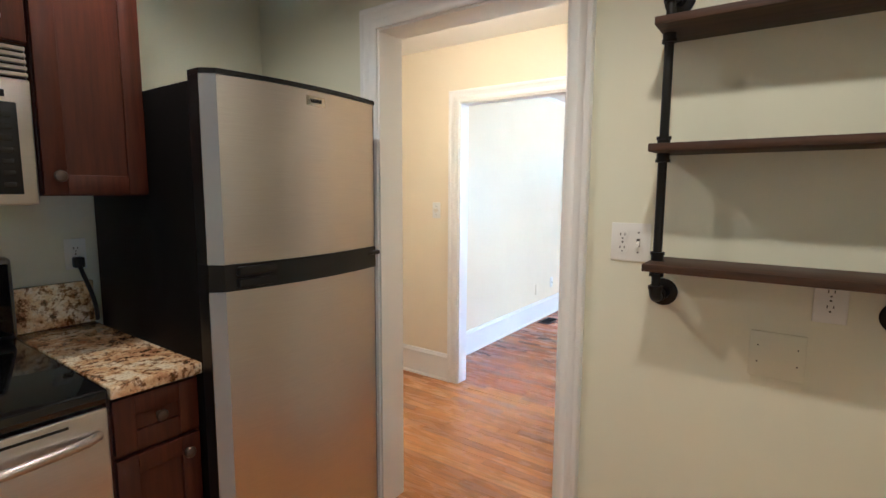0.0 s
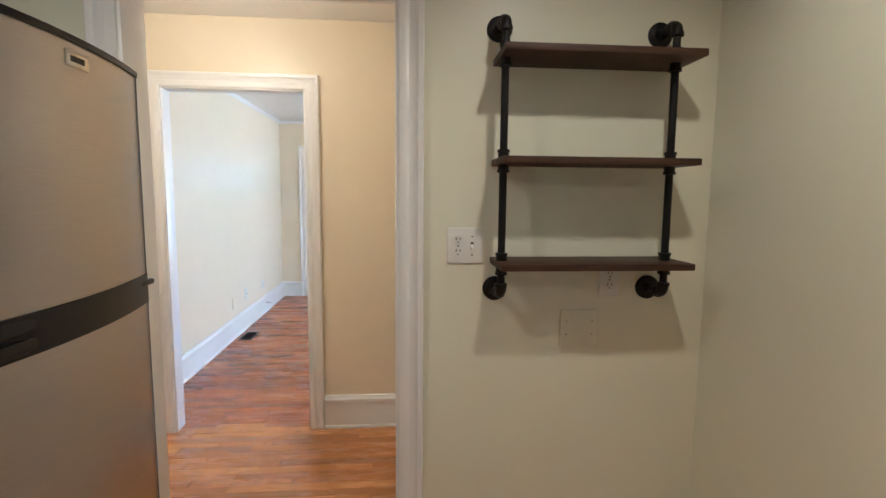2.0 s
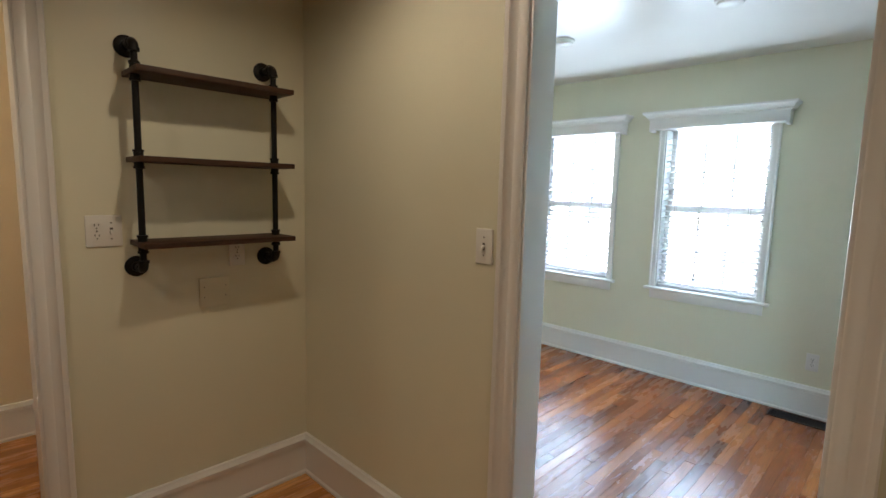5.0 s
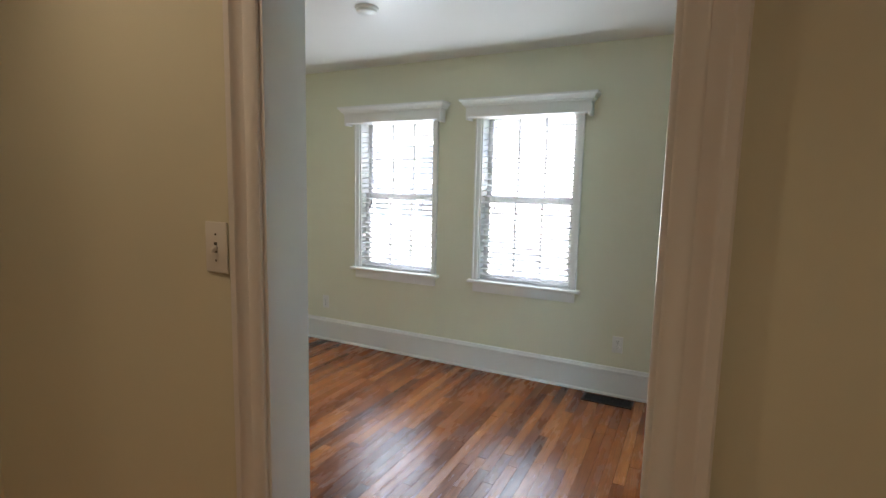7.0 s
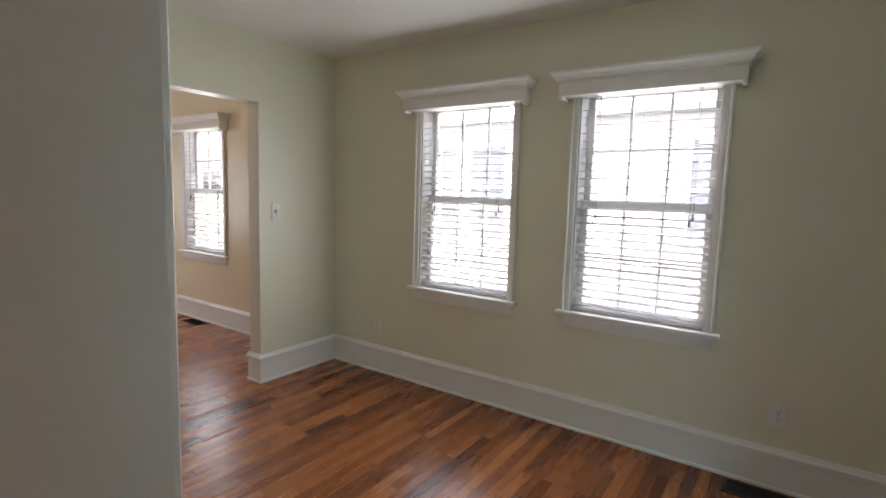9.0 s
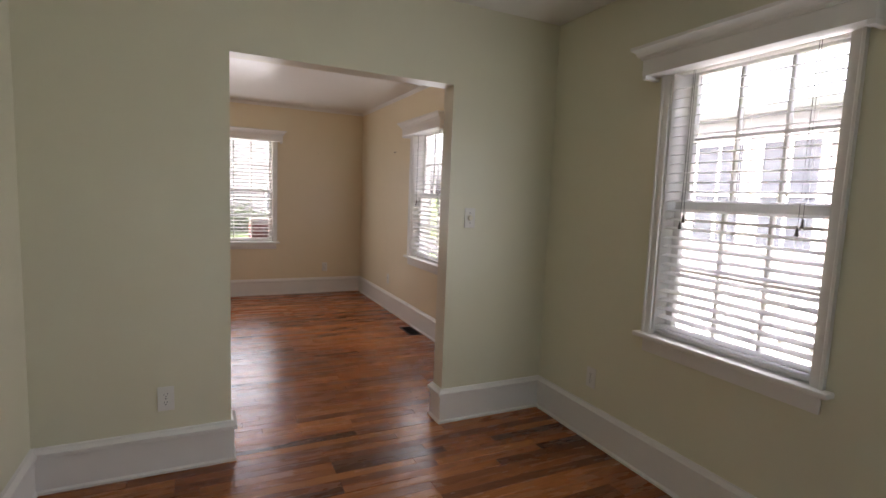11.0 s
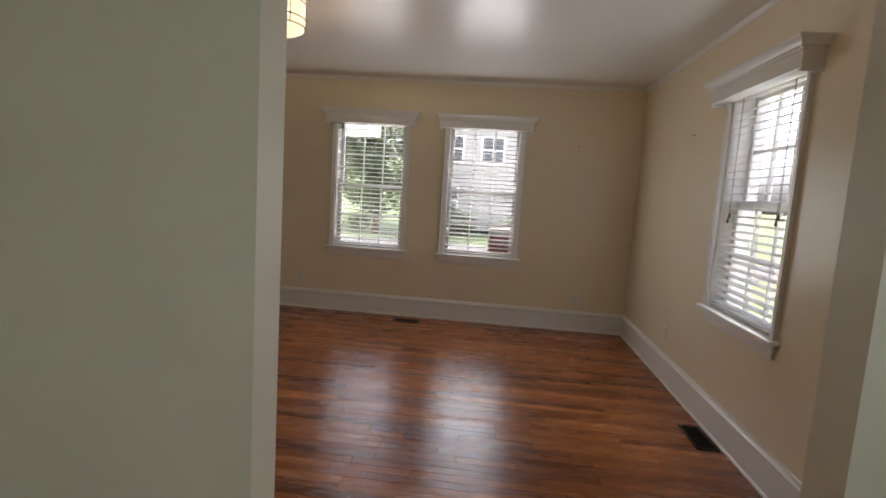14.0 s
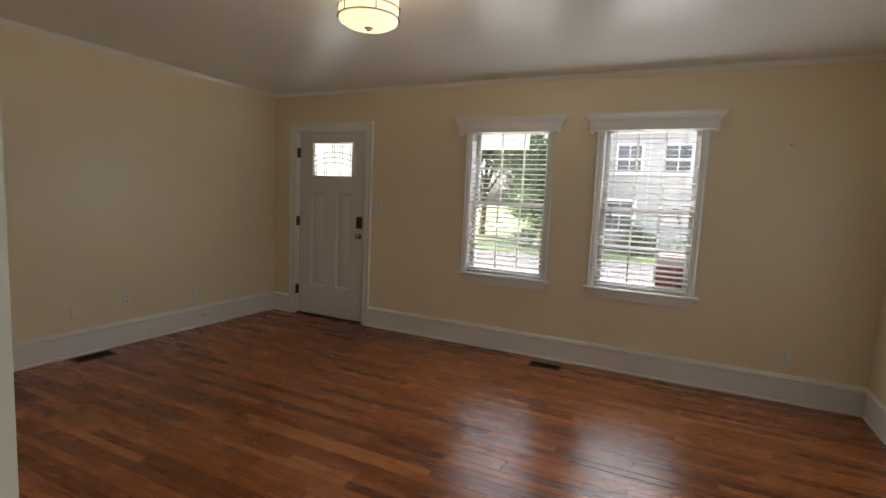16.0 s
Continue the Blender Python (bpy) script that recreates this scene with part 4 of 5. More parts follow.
# ---------------------------------------------------------------- pipe shelf
def pipe_shelf():
    root = thing("pipe_shelf", K_N.at(0.12, 0, 1.144), "wall shelf of three dark wooden boards on black iron pipes", "wall shelf")
    py = 0.105
    for z in (1.239, 1.552, 1.863):
        bm = bmesh.new()
        K_N.box(bm, -0.158, 0.432, 0.004, 0.198, z - 0.010, z + 0.010, 0.0015)
        part("shelf_board", bm, WALNUT, root, "dark walnut stained board")
    for a in (-0.140, 0.385):
        for zf, s in ((1.144, 1), (1.966, -1)):
            bm = bmesh.new()
            turned(bm, K_N.at(a, 0, zf), (0, -1, 0), [(0.0, 0.040), (0.006, 0.040), (0.009, 0.036), (0.011, 0.020), (0.024, 0.018), (0.026, 0.016)])
            part("flange", bm, IRON, root)
            bm = bmesh.new()
            bend = [K_N.at(a, py - 0.022 + 0.022 * math.sin(t), zf + s * 0.022 * (1 - math.cos(t))) for t in np.linspace(0, math.pi / 2, 7)]
            run = [K_N.at(a, d, zf) for d in (0.020, py - 0.0345, py - 0.034, py - 0.0235, py - 0.023)] + bend
            run += [K_N.at(a, py, zf + s * d) for d in (0.0225, 0.023, 0.0335, 0.034)]
            tube(bm, run, [0.0125, 0.0125, 0.0195, 0.0195] + [0.0165] * 9 + [0.0195, 0.0195, 0.0125], 16)
            part("elbow", bm, IRON, root)
        bm = bmesh.new()
        rod(bm, K_N.at(a, py, 1.166), K_N.at(a, py, 1.944), 0.0118)
        part("pipe", bm, IRON, root)
        for z in (1.239, 1.552, 1.863):
            for s in (-1, 1):
                bm = bmesh.new()
                rod(bm, K_N.at(a, py, z + s * 0.0105), K_N.at(a, py, z + s * 0.030), 0.0165)
                rod(bm, K_N.at(a, py, z + s * 0.026), K_N.at(a, py, z + s * 0.034), 0.0190)
                part("coupling", bm, IRON, root)
    settle(root)


pipe_shelf()


# ---------------------------------------------------------------- kitchen run along the west wall
def fridge():
    root = thing("refrigerator", (-1.6, 1.29, 0), "stainless top-freezer refrigerator with black sides", "refrigerator")
    y0, y1, back, face = 0.957, 1.640, -1.98, -1.255
    bm = bmesh.new()
    box(bm, back, face, y0, y1, 0.03, 1.745, 0.006)
    part("body", bm, FRIDGE_SIDE, root, "textured black metal cabinet")

    def door(name, z0, z1):
        """A door whose front bows outwards between two bevelled edges."""
        n = 20
        front = []
        for k in range(n + 1):
            u = k / n
            y = y0 + 0.030 + (y1 - y0 - 0.060) * u
            front.append((-1.165 + 0.036 * (1 - (2 * u - 1) ** 2), y))
        outline = [(face + 0.002, y0), (-1.200, y0), *front, (-1.200, y1), (face + 0.002, y1)]
        bm = bmesh.new()
        low, high = [bm.verts.new((x, y, z0)) for x, y in outline], [bm.verts.new((x, y, z1)) for x, y in outline]
        m = len(outline)
        for k in range(m):
            bm.faces.new((low[k], low[(k + 1) % m], high[(k + 1) % m], high[k]))
        bm.faces.new(low), bm.faces.new(high)
        leaf = part(name, bm, STEEL, root, "bowed brushed steel door")
        # a thin paler strip laid over each bevelled edge
        for near, far in ((y0, y0 + 0.030), (y1, y1 - 0.030)):
            bm = bmesh.new()
            ring = [(-1.1995, near), (-1.1975, near), (-1.1615, far), (-1.1645, far)]
            low, high = [bm.verts.new((x, y, z0 + 0.0005)) for x, y in ring], [bm.verts.new((x, y, z1 - 0.0005)) for x, y in ring]
            for k in range(4):
                bm.faces.new((low[k], low[(k + 1) % 4], high[(k + 1) % 4], high[k]))
            bm.faces.new(low), bm.faces.new(high)
            part("edge_strip", bm, EDGE_GREY, leaf, "pale strip along the door's bevelled edge")
        for a, b in ((y0 - 0.0016, y0 - 0.0002), (y1 + 0.0002, y1 + 0.0016)):
            part("door_side", box(bmesh.new(), face + 0.002, -1.2005, a, b, z0, z1), BLACK, leaf, "black door side")
        return leaf

    top = door("freezer_door", 1.222, 1.756)
    door("fridge_door", 0.10, 1.142)
    # black rim on top, and the handle band between the doors
    for name, z0, z1, out in (("top_rim", 1.7565, 1.770, 0.006), ("handle_band", 1.1425, 1.2215, 0.004), ("kick_plate", 0.03, 0.098, -0.03)):
        n = 20
        outline = [(face + 0.002, y0 - 0.002), (-1.200 + out, y0 - 0.002)]
        outline += [(-1.165 + out + 0.036 * (1 - (2 * k / n - 1) ** 2), y0 + 0.028 + (y1 - y0 - 0.056) * k / n) for k in range(n + 1)]
        outline += [(-1.200 + out, y1 + 0.002), (face + 0.002, y1 + 0.002)]
        bm = bmesh.new()
        low, high = [bm.verts.new((x, y, z0)) for x, y in outline], [bm.verts.new((x, y, z1)) for x, y in outline]
        m = len(outline)
        for k in range(m):
            bm.faces.new((low[k], low[(k + 1) % m], high[(k + 1) % m], high[k]))
        bm.faces.new(low), bm.faces.new(high)
        part(name, bm, BLACK, root)
    for z0, z1, a, b in ((1.186, 1.214, y0 + 0.06, y0 + 0.27), (1.150, 1.178, y0 + 0.06, y0 + 0.27), (1.190, 1.206, y1 - 0.10, y1 - 0.01)):
        bm = bmesh.new()
        box(bm, -1.165, -1.150 + 0.016 * (b < 1.3), a, b, z0, z1, 0.006, 3)
        part("grip", bm, BLACK, root)
    bm = bmesh.new()
    box(bm, -1.141, -1.1265, 1.268, 1.347, 1.706, 1.740, 0.004)
    badge = part("badge", bm, CHROME, root, "small raised metal badge")
    bm = bmesh.new()
    for k in range(6):
        box(bm, -1.1275, -1.1255, 1.284 + 0.0078 * k, 1.2895 + 0.0078 * k, 1.717, 1.729)
    part("badge_marks", bm, BLACK, badge)
    for x in (back + 0.05, face - 0.05):
        for y in (y0 + 0.05, y1 - 0.05):
            part("foot", rod(bmesh.new(), (x, y, 0.0), (x, y, 0.032), 0.02), BLACK, root)
    settle(root)


fridge()


def shaker(root, name, x, y0, y1, z0, z1, knob):
    """A framed cabinet front that faces +x, with a recessed panel."""
    f = 0.055
    bm = bmesh.new()
    box(bm, x + 0.001, x + 0.010, y0 + f - 0.001, y1 - f + 0.001, z0 + f - 0.001, z1 - f + 0.001)
    leaf = part(name, bm, CHERRY, root)
    for piece, a, b, c, d in (("stile", y0, y0 + f, z0, z1), ("stile", y1 - f, y1, z0, z1), ("rail", y0 + f, y1 - f, z0, z0 + f), ("rail", y0 + f, y1 - f, z1 - f, z1)):
        part(piece, box(bmesh.new(), x, x + 0.020, a, b, c, d, 0.002), CHERRY, leaf)
    bm = bmesh.new()
    turned(bm, (x + 0.020, *knob), (1, 0, 0), [(0.0, 0.009), (0.010, 0.007), (0.016, 0.013), (0.022, 0.017), (0.028, 0.014), (0.031, 0.006)])
    part("knob", bm, BRONZE, leaf, "dark bronze knob")


def base_cabinet(y0, y1):
    root = thing("base_cabinet", (-1.6, (y0 + y1) / 2, 0), "cherry base cabinet with a drawer over a door", "cabinet")
    bm = bmesh.new()
    box(bm, KW + 0.001, -1.302, y0, y1, 0.10, 0.882, 0.001)
    part("body", bm, CHERRY, root)
    part("toe_kick", box(bmesh.new(), KW + 0.001, -1.36, y0, y1, 0.0, 0.099), BLACK, root)
    shaker(root, "drawer", -1.3015, y0 + 0.008, y1 - 0.008, 0.715, 0.872, ((y0 + y1) / 2, 0.800))
    shaker(root, "door", -1.3015, y0 + 0.008, y1 - 0.008, 0.110, 0.700, (y1 - 0.05, 0.655))
    settle(root)


base_cabinet(0.712, 0.958)

root = thing("worktop", (-1.65, 0.835, 0.885), "speckled brown granite worktop with a backsplash", "worktop")
part("slab", box(bmesh.new(), KW + 0.001, -1.262, 0.7105, 0.9595, 0.885, 0.920, 0.006, 3), GRANITE, root)
part("backsplash", box(bmesh.new(), KW + 0.001, KW + 0.022, 0.7105, 0.9595, 0.9205, 1.085, 0.003), GRANITE, root)
settle(root)


def upper_cabinet(y0, y1, z0, z1, knob_y, label):
    root = thing("wall_cabinet", (-1.8, (y0 + y1) / 2, z0), label, "cabinet", "wall cabinets")
    part("body", box(bmesh.new(), KW + 0.001, -1.532, y0, y1, z0, z1, 0.002), CHERRY, root)
    shaker(root, "door", -1.5315, y0 + 0.003, y1 - 0.003, z0 + 0.004, z1 - 0.004, (knob_y, z0 + 0.055))
    settle(root)


upper_cabinet(0.678, 0.952, 1.418, 2.30, 0.714, "tall cherry wall cabinet with one framed door")
upper_cabinet(-0.085, 0.674, 1.815, 2.30, 0.60, "short cherry wall cabinet over the microwave")


def microwave():
    root = thing("microwave", (-1.8, 0.29, 1.395), "stainless over-range microwave with a dark keypad", "microwave")
    x, y0, y1, z0, z1 = -1.505, -0.085, 0.668, 1.395, 1.812
    part("body", box(bmesh.new(), KW + 0.001, x - 0.02, y0, y1, z0, z1, 0.004), STEEL, root)
    part("control_front", box(bmesh.new(), x - 0.019, x, 0.50, y1, z0, 1.722, 0.005, 3), STEEL, root)
    part("door", box(bmesh.new(), x - 0.019, x, y0, 0.497, z0, 1.722, 0.005, 3), STEEL, root)
    part("door_glass", box(bmesh.new(), x, x + 0.002, y0 + 0.06, 0.43, z0 + 0.06, 1.67, 0.002), GLASS_TOP, root)
    keypad = part("keypad", box(bmesh.new(), x, x + 0.003, 0.515, 0.634, z0 + 0.028, 1.660, 0.002), BLACK, root, "dark keypad")
    part("display", box(bmesh.new(), x, x + 0.003, 0.515, 0.612, 1.672, 1.690, 0.001), GLASS_TOP, root)
    for r in range(7):
        for c in range(3):
            b = bmesh.new()
            box(b, x + 0.003, x + 0.0042, 0.527 + 0.034 * c, 0.552 + 0.034 * c, z0 + 0.045 + 0.03 * r, z0 + 0.060 + 0.03 * r, 0.001)
            part("key", b, SLOT, keypad)
    for k in range(5):
        part("vent_slat", box(bmesh.new(), x - 0.016, x + 0.003 - 0.002 * k, y0 + 0.003, y1 - 0.003, 1.728 + 0.017 * k, 1.738 + 0.017 * k, 0.002), STEEL, root)
    part("vent_back", box(bmesh.new(), x - 0.0195, x - 0.017, y0 + 0.004, y1 - 0.004, 1.723, 1.811), BLACK, root)
    settle(root)


microwave()


def kitchen_range():
    root = thing("range", (-1.65, 0.325, 0), "stainless range with a black glass cooktop", "range")
    x, y0, y1 = -1.262, -0.055, 0.705
    part("body", box(bmesh.new(), KW + 0.02, x - 0.045, y0, y1, 0.02, 0.882, 0.003), BLACK, root)
    part("cooktop", box(bmesh.new(), KW + 0.02, x + 0.006, y0, y1, 0.8825, 0.924, 0.010, 3), GLASS_TOP, root, "black glass cooktop")
    part("oven_door", box(bmesh.new(), x - 0.044, x, y0 + 0.003, y1 - 0.003, 0.24, 0.872, 0.006, 3), STEEL, root)
    part("storage_drawer", box(bmesh.new(), x - 0.044, x - 0.002, y0 + 0.003, y1 - 0.003, 0.05, 0.232, 0.006, 3), STEEL, root)
    part("oven_window", box(bmesh.new(), x, x + 0.002, y0 + 0.12, y1 - 0.12, 0.36, 0.66, 0.001), GLASS_TOP, root)
    bm = bmesh.new()
    pts = [Vector((x + 0.010 + 0.042 * math.sin(math.pi * k / 24) ** 0.4, y0 + 0.03 + (y1 - y0 - 0.06) * k / 24, 0.808)) for k in range(25)]
    tube(bm, pts, [0.012] * len(pts))
    part("door_handle", bm, STEEL, root)
    for k in range(3):
        a = y0 + 0.08 + 0.21 * k
        part("vent_slot", box(bmesh.new(), x, x + 0.0015, a, a + 0.17, 0.846, 0.853), SLOT, root)
    part("backguard", box(bmesh.new(), KW + 0.002, KW + 0.085, y0, y1, 0.9245, 1.205, 0.014, 3), STEEL, root)
    part("backguard_glass", box(bmesh.new(), KW + 0.085, KW + 0.088, y0 + 0.03, y1 - 0.012, 0.94, 1.185, 0.002), GLASS_TOP, root)
    for a in (y1 - 0.07, y1 - 0.17, y0 + 0.07, y0 + 0.17):
        part("control_knob", turned(bmesh.new(), (KW + 0.088, a, 1.12), (1, 0, 0), [(0.0, 0.024), (0.012, 0.022), (0.024, 0.018), (0.026, 0.010)]), BLACK, root)
    for a, b in ((0.05, 0.085), (0.60, 0.085)):
        part("foot", box(bmesh.new(), KW + 0.1, x - 0.1, y0 + a, y0 + a + 0.05, 0.0, 0.02), BLACK, root)
    settle(root)


kitchen_range()
plate(K_W, 0.915, 1.190, "o", "wall_outlet", "white outlet above the backsplash with a black plug in it")
root = thing("power_cord", K_W.at(0.915, 0.0085, 1.165), "black power cord plugged into the wall outlet", "power cord")
part("plug", box(bmesh.new(), KW + 0.0095, KW + 0.045, 0.898, 0.932, 1.140, 1.180, 0.006, 3), BLACK, root)
bm = bmesh.new()
pts = [Vector((KW + 0.04 + 0.05 * math.sin(math.pi * u) + 0.03 * u, 0.915 + 0.034 * u ** 1.5, 1.145 - 0.205 * u ** 0.9)) for u in np.linspace(0, 1, 15)]
tube(bm, pts, [0.0075] * len(pts), 10)
part("cord", bm, BLACK, root)
settle(root)


# ---------------------------------------------------------------- outside
def sheet(name, x0, x1, y0, y1, z, mat, label):
    bm = bmesh.new()
    box(bm, x0, x1, y0, y1, z - 0.05, z)
    return tagged(part(name, bm, mat), label, name, kind="structure")


bm = bmesh.new()
box(bm, -600, 600, -600, 600, -0.75, -0.70)
tagged(part("ground", bm, LAWN), "green lawn", "ground", kind="structure")
sheet("driveway", -9.0, 6.0, 9.3, 17.4, -0.69, CONCRETE, "pale concrete drive")
sheet("road", -80, 80, 17.5, 22.0, -0.685, ASPHALT, "grey asphalt road")
sheet("side_path", 3.9, 6.6, -0.6, 8.5, -0.69, CONCRETE, "pale concrete side drive")


def brick_pier(x, y, z0, z1):
    root = thing("brick_pier", (x, y, z0), "low red brick pier against the front of the house", "brick pier")
    part("core", box(bmesh.new(), x - 0.195, x + 0.195, y - 0.195, y + 0.195, z0, z1), MORTAR, root)
    long_b = mesh("brick", box(bmesh.new(), -0.0955, 0.0955, -0.046, 0.046, -0.0285, 0.0285, 0.003, 1), BRICK)
    n = int((z1 - z0) / 0.067)
    for r in range(n):
        z = z0 + 0.034 + 0.067 * r
        for k in range(4):
            for s in (-0.5, 0.5):
                ob = new("brick", long_b)
                ob.parent = root
                flip = 1 if r % 2 else -1
                m = Matrix.Rotation(math.pi / 2 * k, 4, "Z") @ Matrix.Translation((s * 0.2 + flip * 0.006, -0.158, 0))
                ob.matrix_basis = Matrix.Translation((x, y, z)) @ m
    part("mortar_top", box(bmesh.new(), x - 0.190, x + 0.190, y - 0.190, y + 0.190, z1, z1 + 0.008, 0.003), MORTAR, root)
    settle(root)


brick_pier(2.137, 7.672, -0.70, 0.968)

root = thing("front_porch", (-1.3, 8.4, -0.7), "white front porch with a square post and roof", "porch")
part("deck", box(bmesh.new(), -2.6, 0.6, 7.46, 9.2, -0.70, -0.08), CONCRETE, root)
part("porch_roof", box(bmesh.new(), -2.7, 0.42, 7.46, 8.9, 2.25, 2.45), SIDING, root)
for x in (-2.45, -0.30):
    part("post", box(bmesh.new(), x - 0.07, x + 0.07, 8.70, 8.84, -0.08, 2.25, 0.006), SIDING, root)
part("beam", box(bmesh.new(), -2.65, 0.38, 8.70, 8.84, 2.00, 2.25, 0.006), SIDING, root)
settle(root)

root = thing("back_porch", (2.0, -1.5, -0.7), "covered back porch with a solid pale blue half wall", "porch")
part("deck", box(bmesh.new(), 0.76, 5.2, -3.7, DS - 0.142, -0.70, -0.05), PORCH_BLUE, root)
part("half_wall", box(bmesh.new(), 0.76, 5.2, -3.80, -3.70, -0.70, 1.02), PORCH_BLUE, root)
part("half_wall", box(bmesh.new(), 5.1, 5.2, -3.699, DS - 0.142, -0.70, 1.02), PORCH_BLUE, root)
part("hand_rail", box(bmesh.new(), 0.76, 5.25, -3.82, -3.68, 1.021, 1.06, 0.006), SIDING, root)
part("hand_rail", box(bmesh.new(), 5.08, 5.22, -3.679, DS - 0.142, 1.021, 1.06, 0.006), SIDING, root)
part("porch_roof", box(bmesh.new(), 0.76, 5.4, -4.4, DS - 0.142, 2.40, 2.50), PORCH_BLUE, root)
part("post", box(bmesh.new(), 5.07, 5.17, -3.80, -3.69, 1.06, 2.40, 0.006), SIDING, root)
settle(root)


def house(name, x0, x1, y0, y1, floor, height, mat, label, windows, ridge, band=0.18, rise=2.4, roofing=None):
    """A clapboard house; windows: (face, along, sill, width, height)."""
    roofing = roofing or SHINGLE
    root = thing(name, ((x0 + x1) / 2, (y0 + y1) / 2, floor), label, "house", "neighbouring houses")
    part("wall", box(bmesh.new(), x0, x1, y0, y1, floor, floor + height), mat, root)
    bm = bmesh.new()
    z = floor + 0.3
    while z < floor + height - 0.05:
        for s in (Side("x", x0, -1), Side("y", y0, -1)):
            lo, hi = (y0, y1) if s.axis == "x" else (x0, x1)
            s.loft(bm, [[(lo, 0.0, z), (lo, 0.022, z), (lo, 0.004, z + band)], [(hi, 0.0, z), (hi, 0.022, z), (hi, 0.004, z + band)]])
        z += band
    tagged(part("clapboards", bm, mat, root), kind="stuff")
    bm = bmesh.new()
    t = floor + height
    e = 0.5
    if ridge == "x":
        c = (y0 + y1) / 2
        pts = [(x0 - e, y0 - e, t), (x1 + e, y0 - e, t), (x1 + e, y1 + e, t), (x0 - e, y1 + e, t), (x0 - e, c, t + rise), (x1 + e, c, t + rise)]
    else:
        c = (x0 + x1) / 2
        pts = [(x0 - e, y0 - e, t), (x0 - e, y1 + e, t), (x1 + e, y1 + e, t), (x1 + e, y0 - e, t), (c, y0 - e, t + rise), (c, y1 + e, t + rise)]
    v = [bm.verts.new(p) for p in pts]
    for f in ((0, 1, 5, 4), (2, 3, 4, 5), (0, 4, 3), (1, 2, 5), (0, 3, 2, 1)):
        bm.faces.new([v[k] for k in f])
    part("roof", bm, roofing, root)
    for face, along, sill, w, h in windows:
        s = Side("x", x0, -1) if face == "x" else Side("y", y0, -1)
        bm = bmesh.new()
        fr = 0.10
        for a, b, c, d in ((-w / 2 - fr, -w / 2, -fr, h + fr), (w / 2, w / 2 + fr, -fr, h + fr), (-w / 2, w / 2, -fr, 0), (-w / 2, w / 2, h, h + fr), (-w / 2, w / 2, h / 2 - 0.03, h / 2 + 0.03), (-0.02, 0.02, 0, h)):
            s.box(bm, along + a, along + b, 0.0, 0.05, sill + c, sill + d)
        win = part("window", bm, SIDING, root)
        bm = bmesh.new()
        s.box(bm, along - w / 2, along + w / 2, 0.022, 0.028, sill, sill + h)
        part("pane", bm, DARK_PANE, win)
    settle(root)


house("neighbour_house", 8.4, 17, -5, 9, -0.7, 3.4, HOUSE_WHITE, "white clapboard house next door with dark windows",
      [("x", 5.57, 0.86, 0.72, 1.42), ("x", 4.56, 0.86, 0.72, 1.42), ("x", 0.9, 0.86, 0.72, 1.42), ("x", -2.2, 0.86, 0.72, 1.42)], "y", 0.18, 0.55, PALE_ROOF)
house("grey_house", -2.6, 8, 27, 36, -0.4, 5.6, HOUSE_GREY, "grey two-storey house across the road",
      [("y", -0.35, 2.9, 1.0, 1.2), ("y", 1.65, 2.9, 1.0, 1.2), ("y", 4.8, 2.9, 1.0, 1.2), ("y", -0.6, 0.3, 1.2, 1.3), ("y", 4.8, 0.3, 1.2, 1.3)], "x")

# white picket fence along the side drive
root = thing("picket_fence", (6.9, 3, -0.7), "white wooden picket fence between the houses", "fence")
picket = mesh("picket", box(bmesh.new(), -0.012, 0.012, -0.045, 0.045, 0, 1.05, 0.004, 1), SIDING)
for k in range(70):
    ob = new("picket", picket)
    ob.parent = root
    ob.location = (6.9, -2.6 + 0.15 * k, -0.68)
for z in (-0.45, 0.12):
    part("rail", box(bmesh.new(), 6.912, 6.95, -2.7, 8.0, z, z + 0.08), SIDING, root)
for y in (-2.5, 0.5, 3.5, 6.5):
    part("fence_post", box(bmesh.new(), 6.95, 7.04, y - 0.045, y + 0.045, -0.7, 0.45), SIDING, root)
settle(root)


def leaves(bm, centre, r, count, rng, size):
    """A loose clump of small folded leaves."""
    for _ in range(count):
        d = Vector((rng.gauss(0, 1), rng.gauss(0, 1), rng.gauss(0, 0.8)))
        p = Vector(centre) + d.normalized() * r * rng.uniform(0.35, 1.05)
        a = Vector((rng.uniform(-1, 1), rng.uniform(-1, 1), rng.uniform(-1, 1))).normalized()
        b = a.cross(Vector((0, 0, 1)) + d * 0.3).normalized()
        s = size * rng.uniform(0.6, 1.3)
        quad = [bm.verts.new(p + q) for q in (a * s, b * s * 0.5, -a * s, -b * s * 0.5 + Vector((0, 0, s * 0.2)))]
        bm.faces.new(quad)


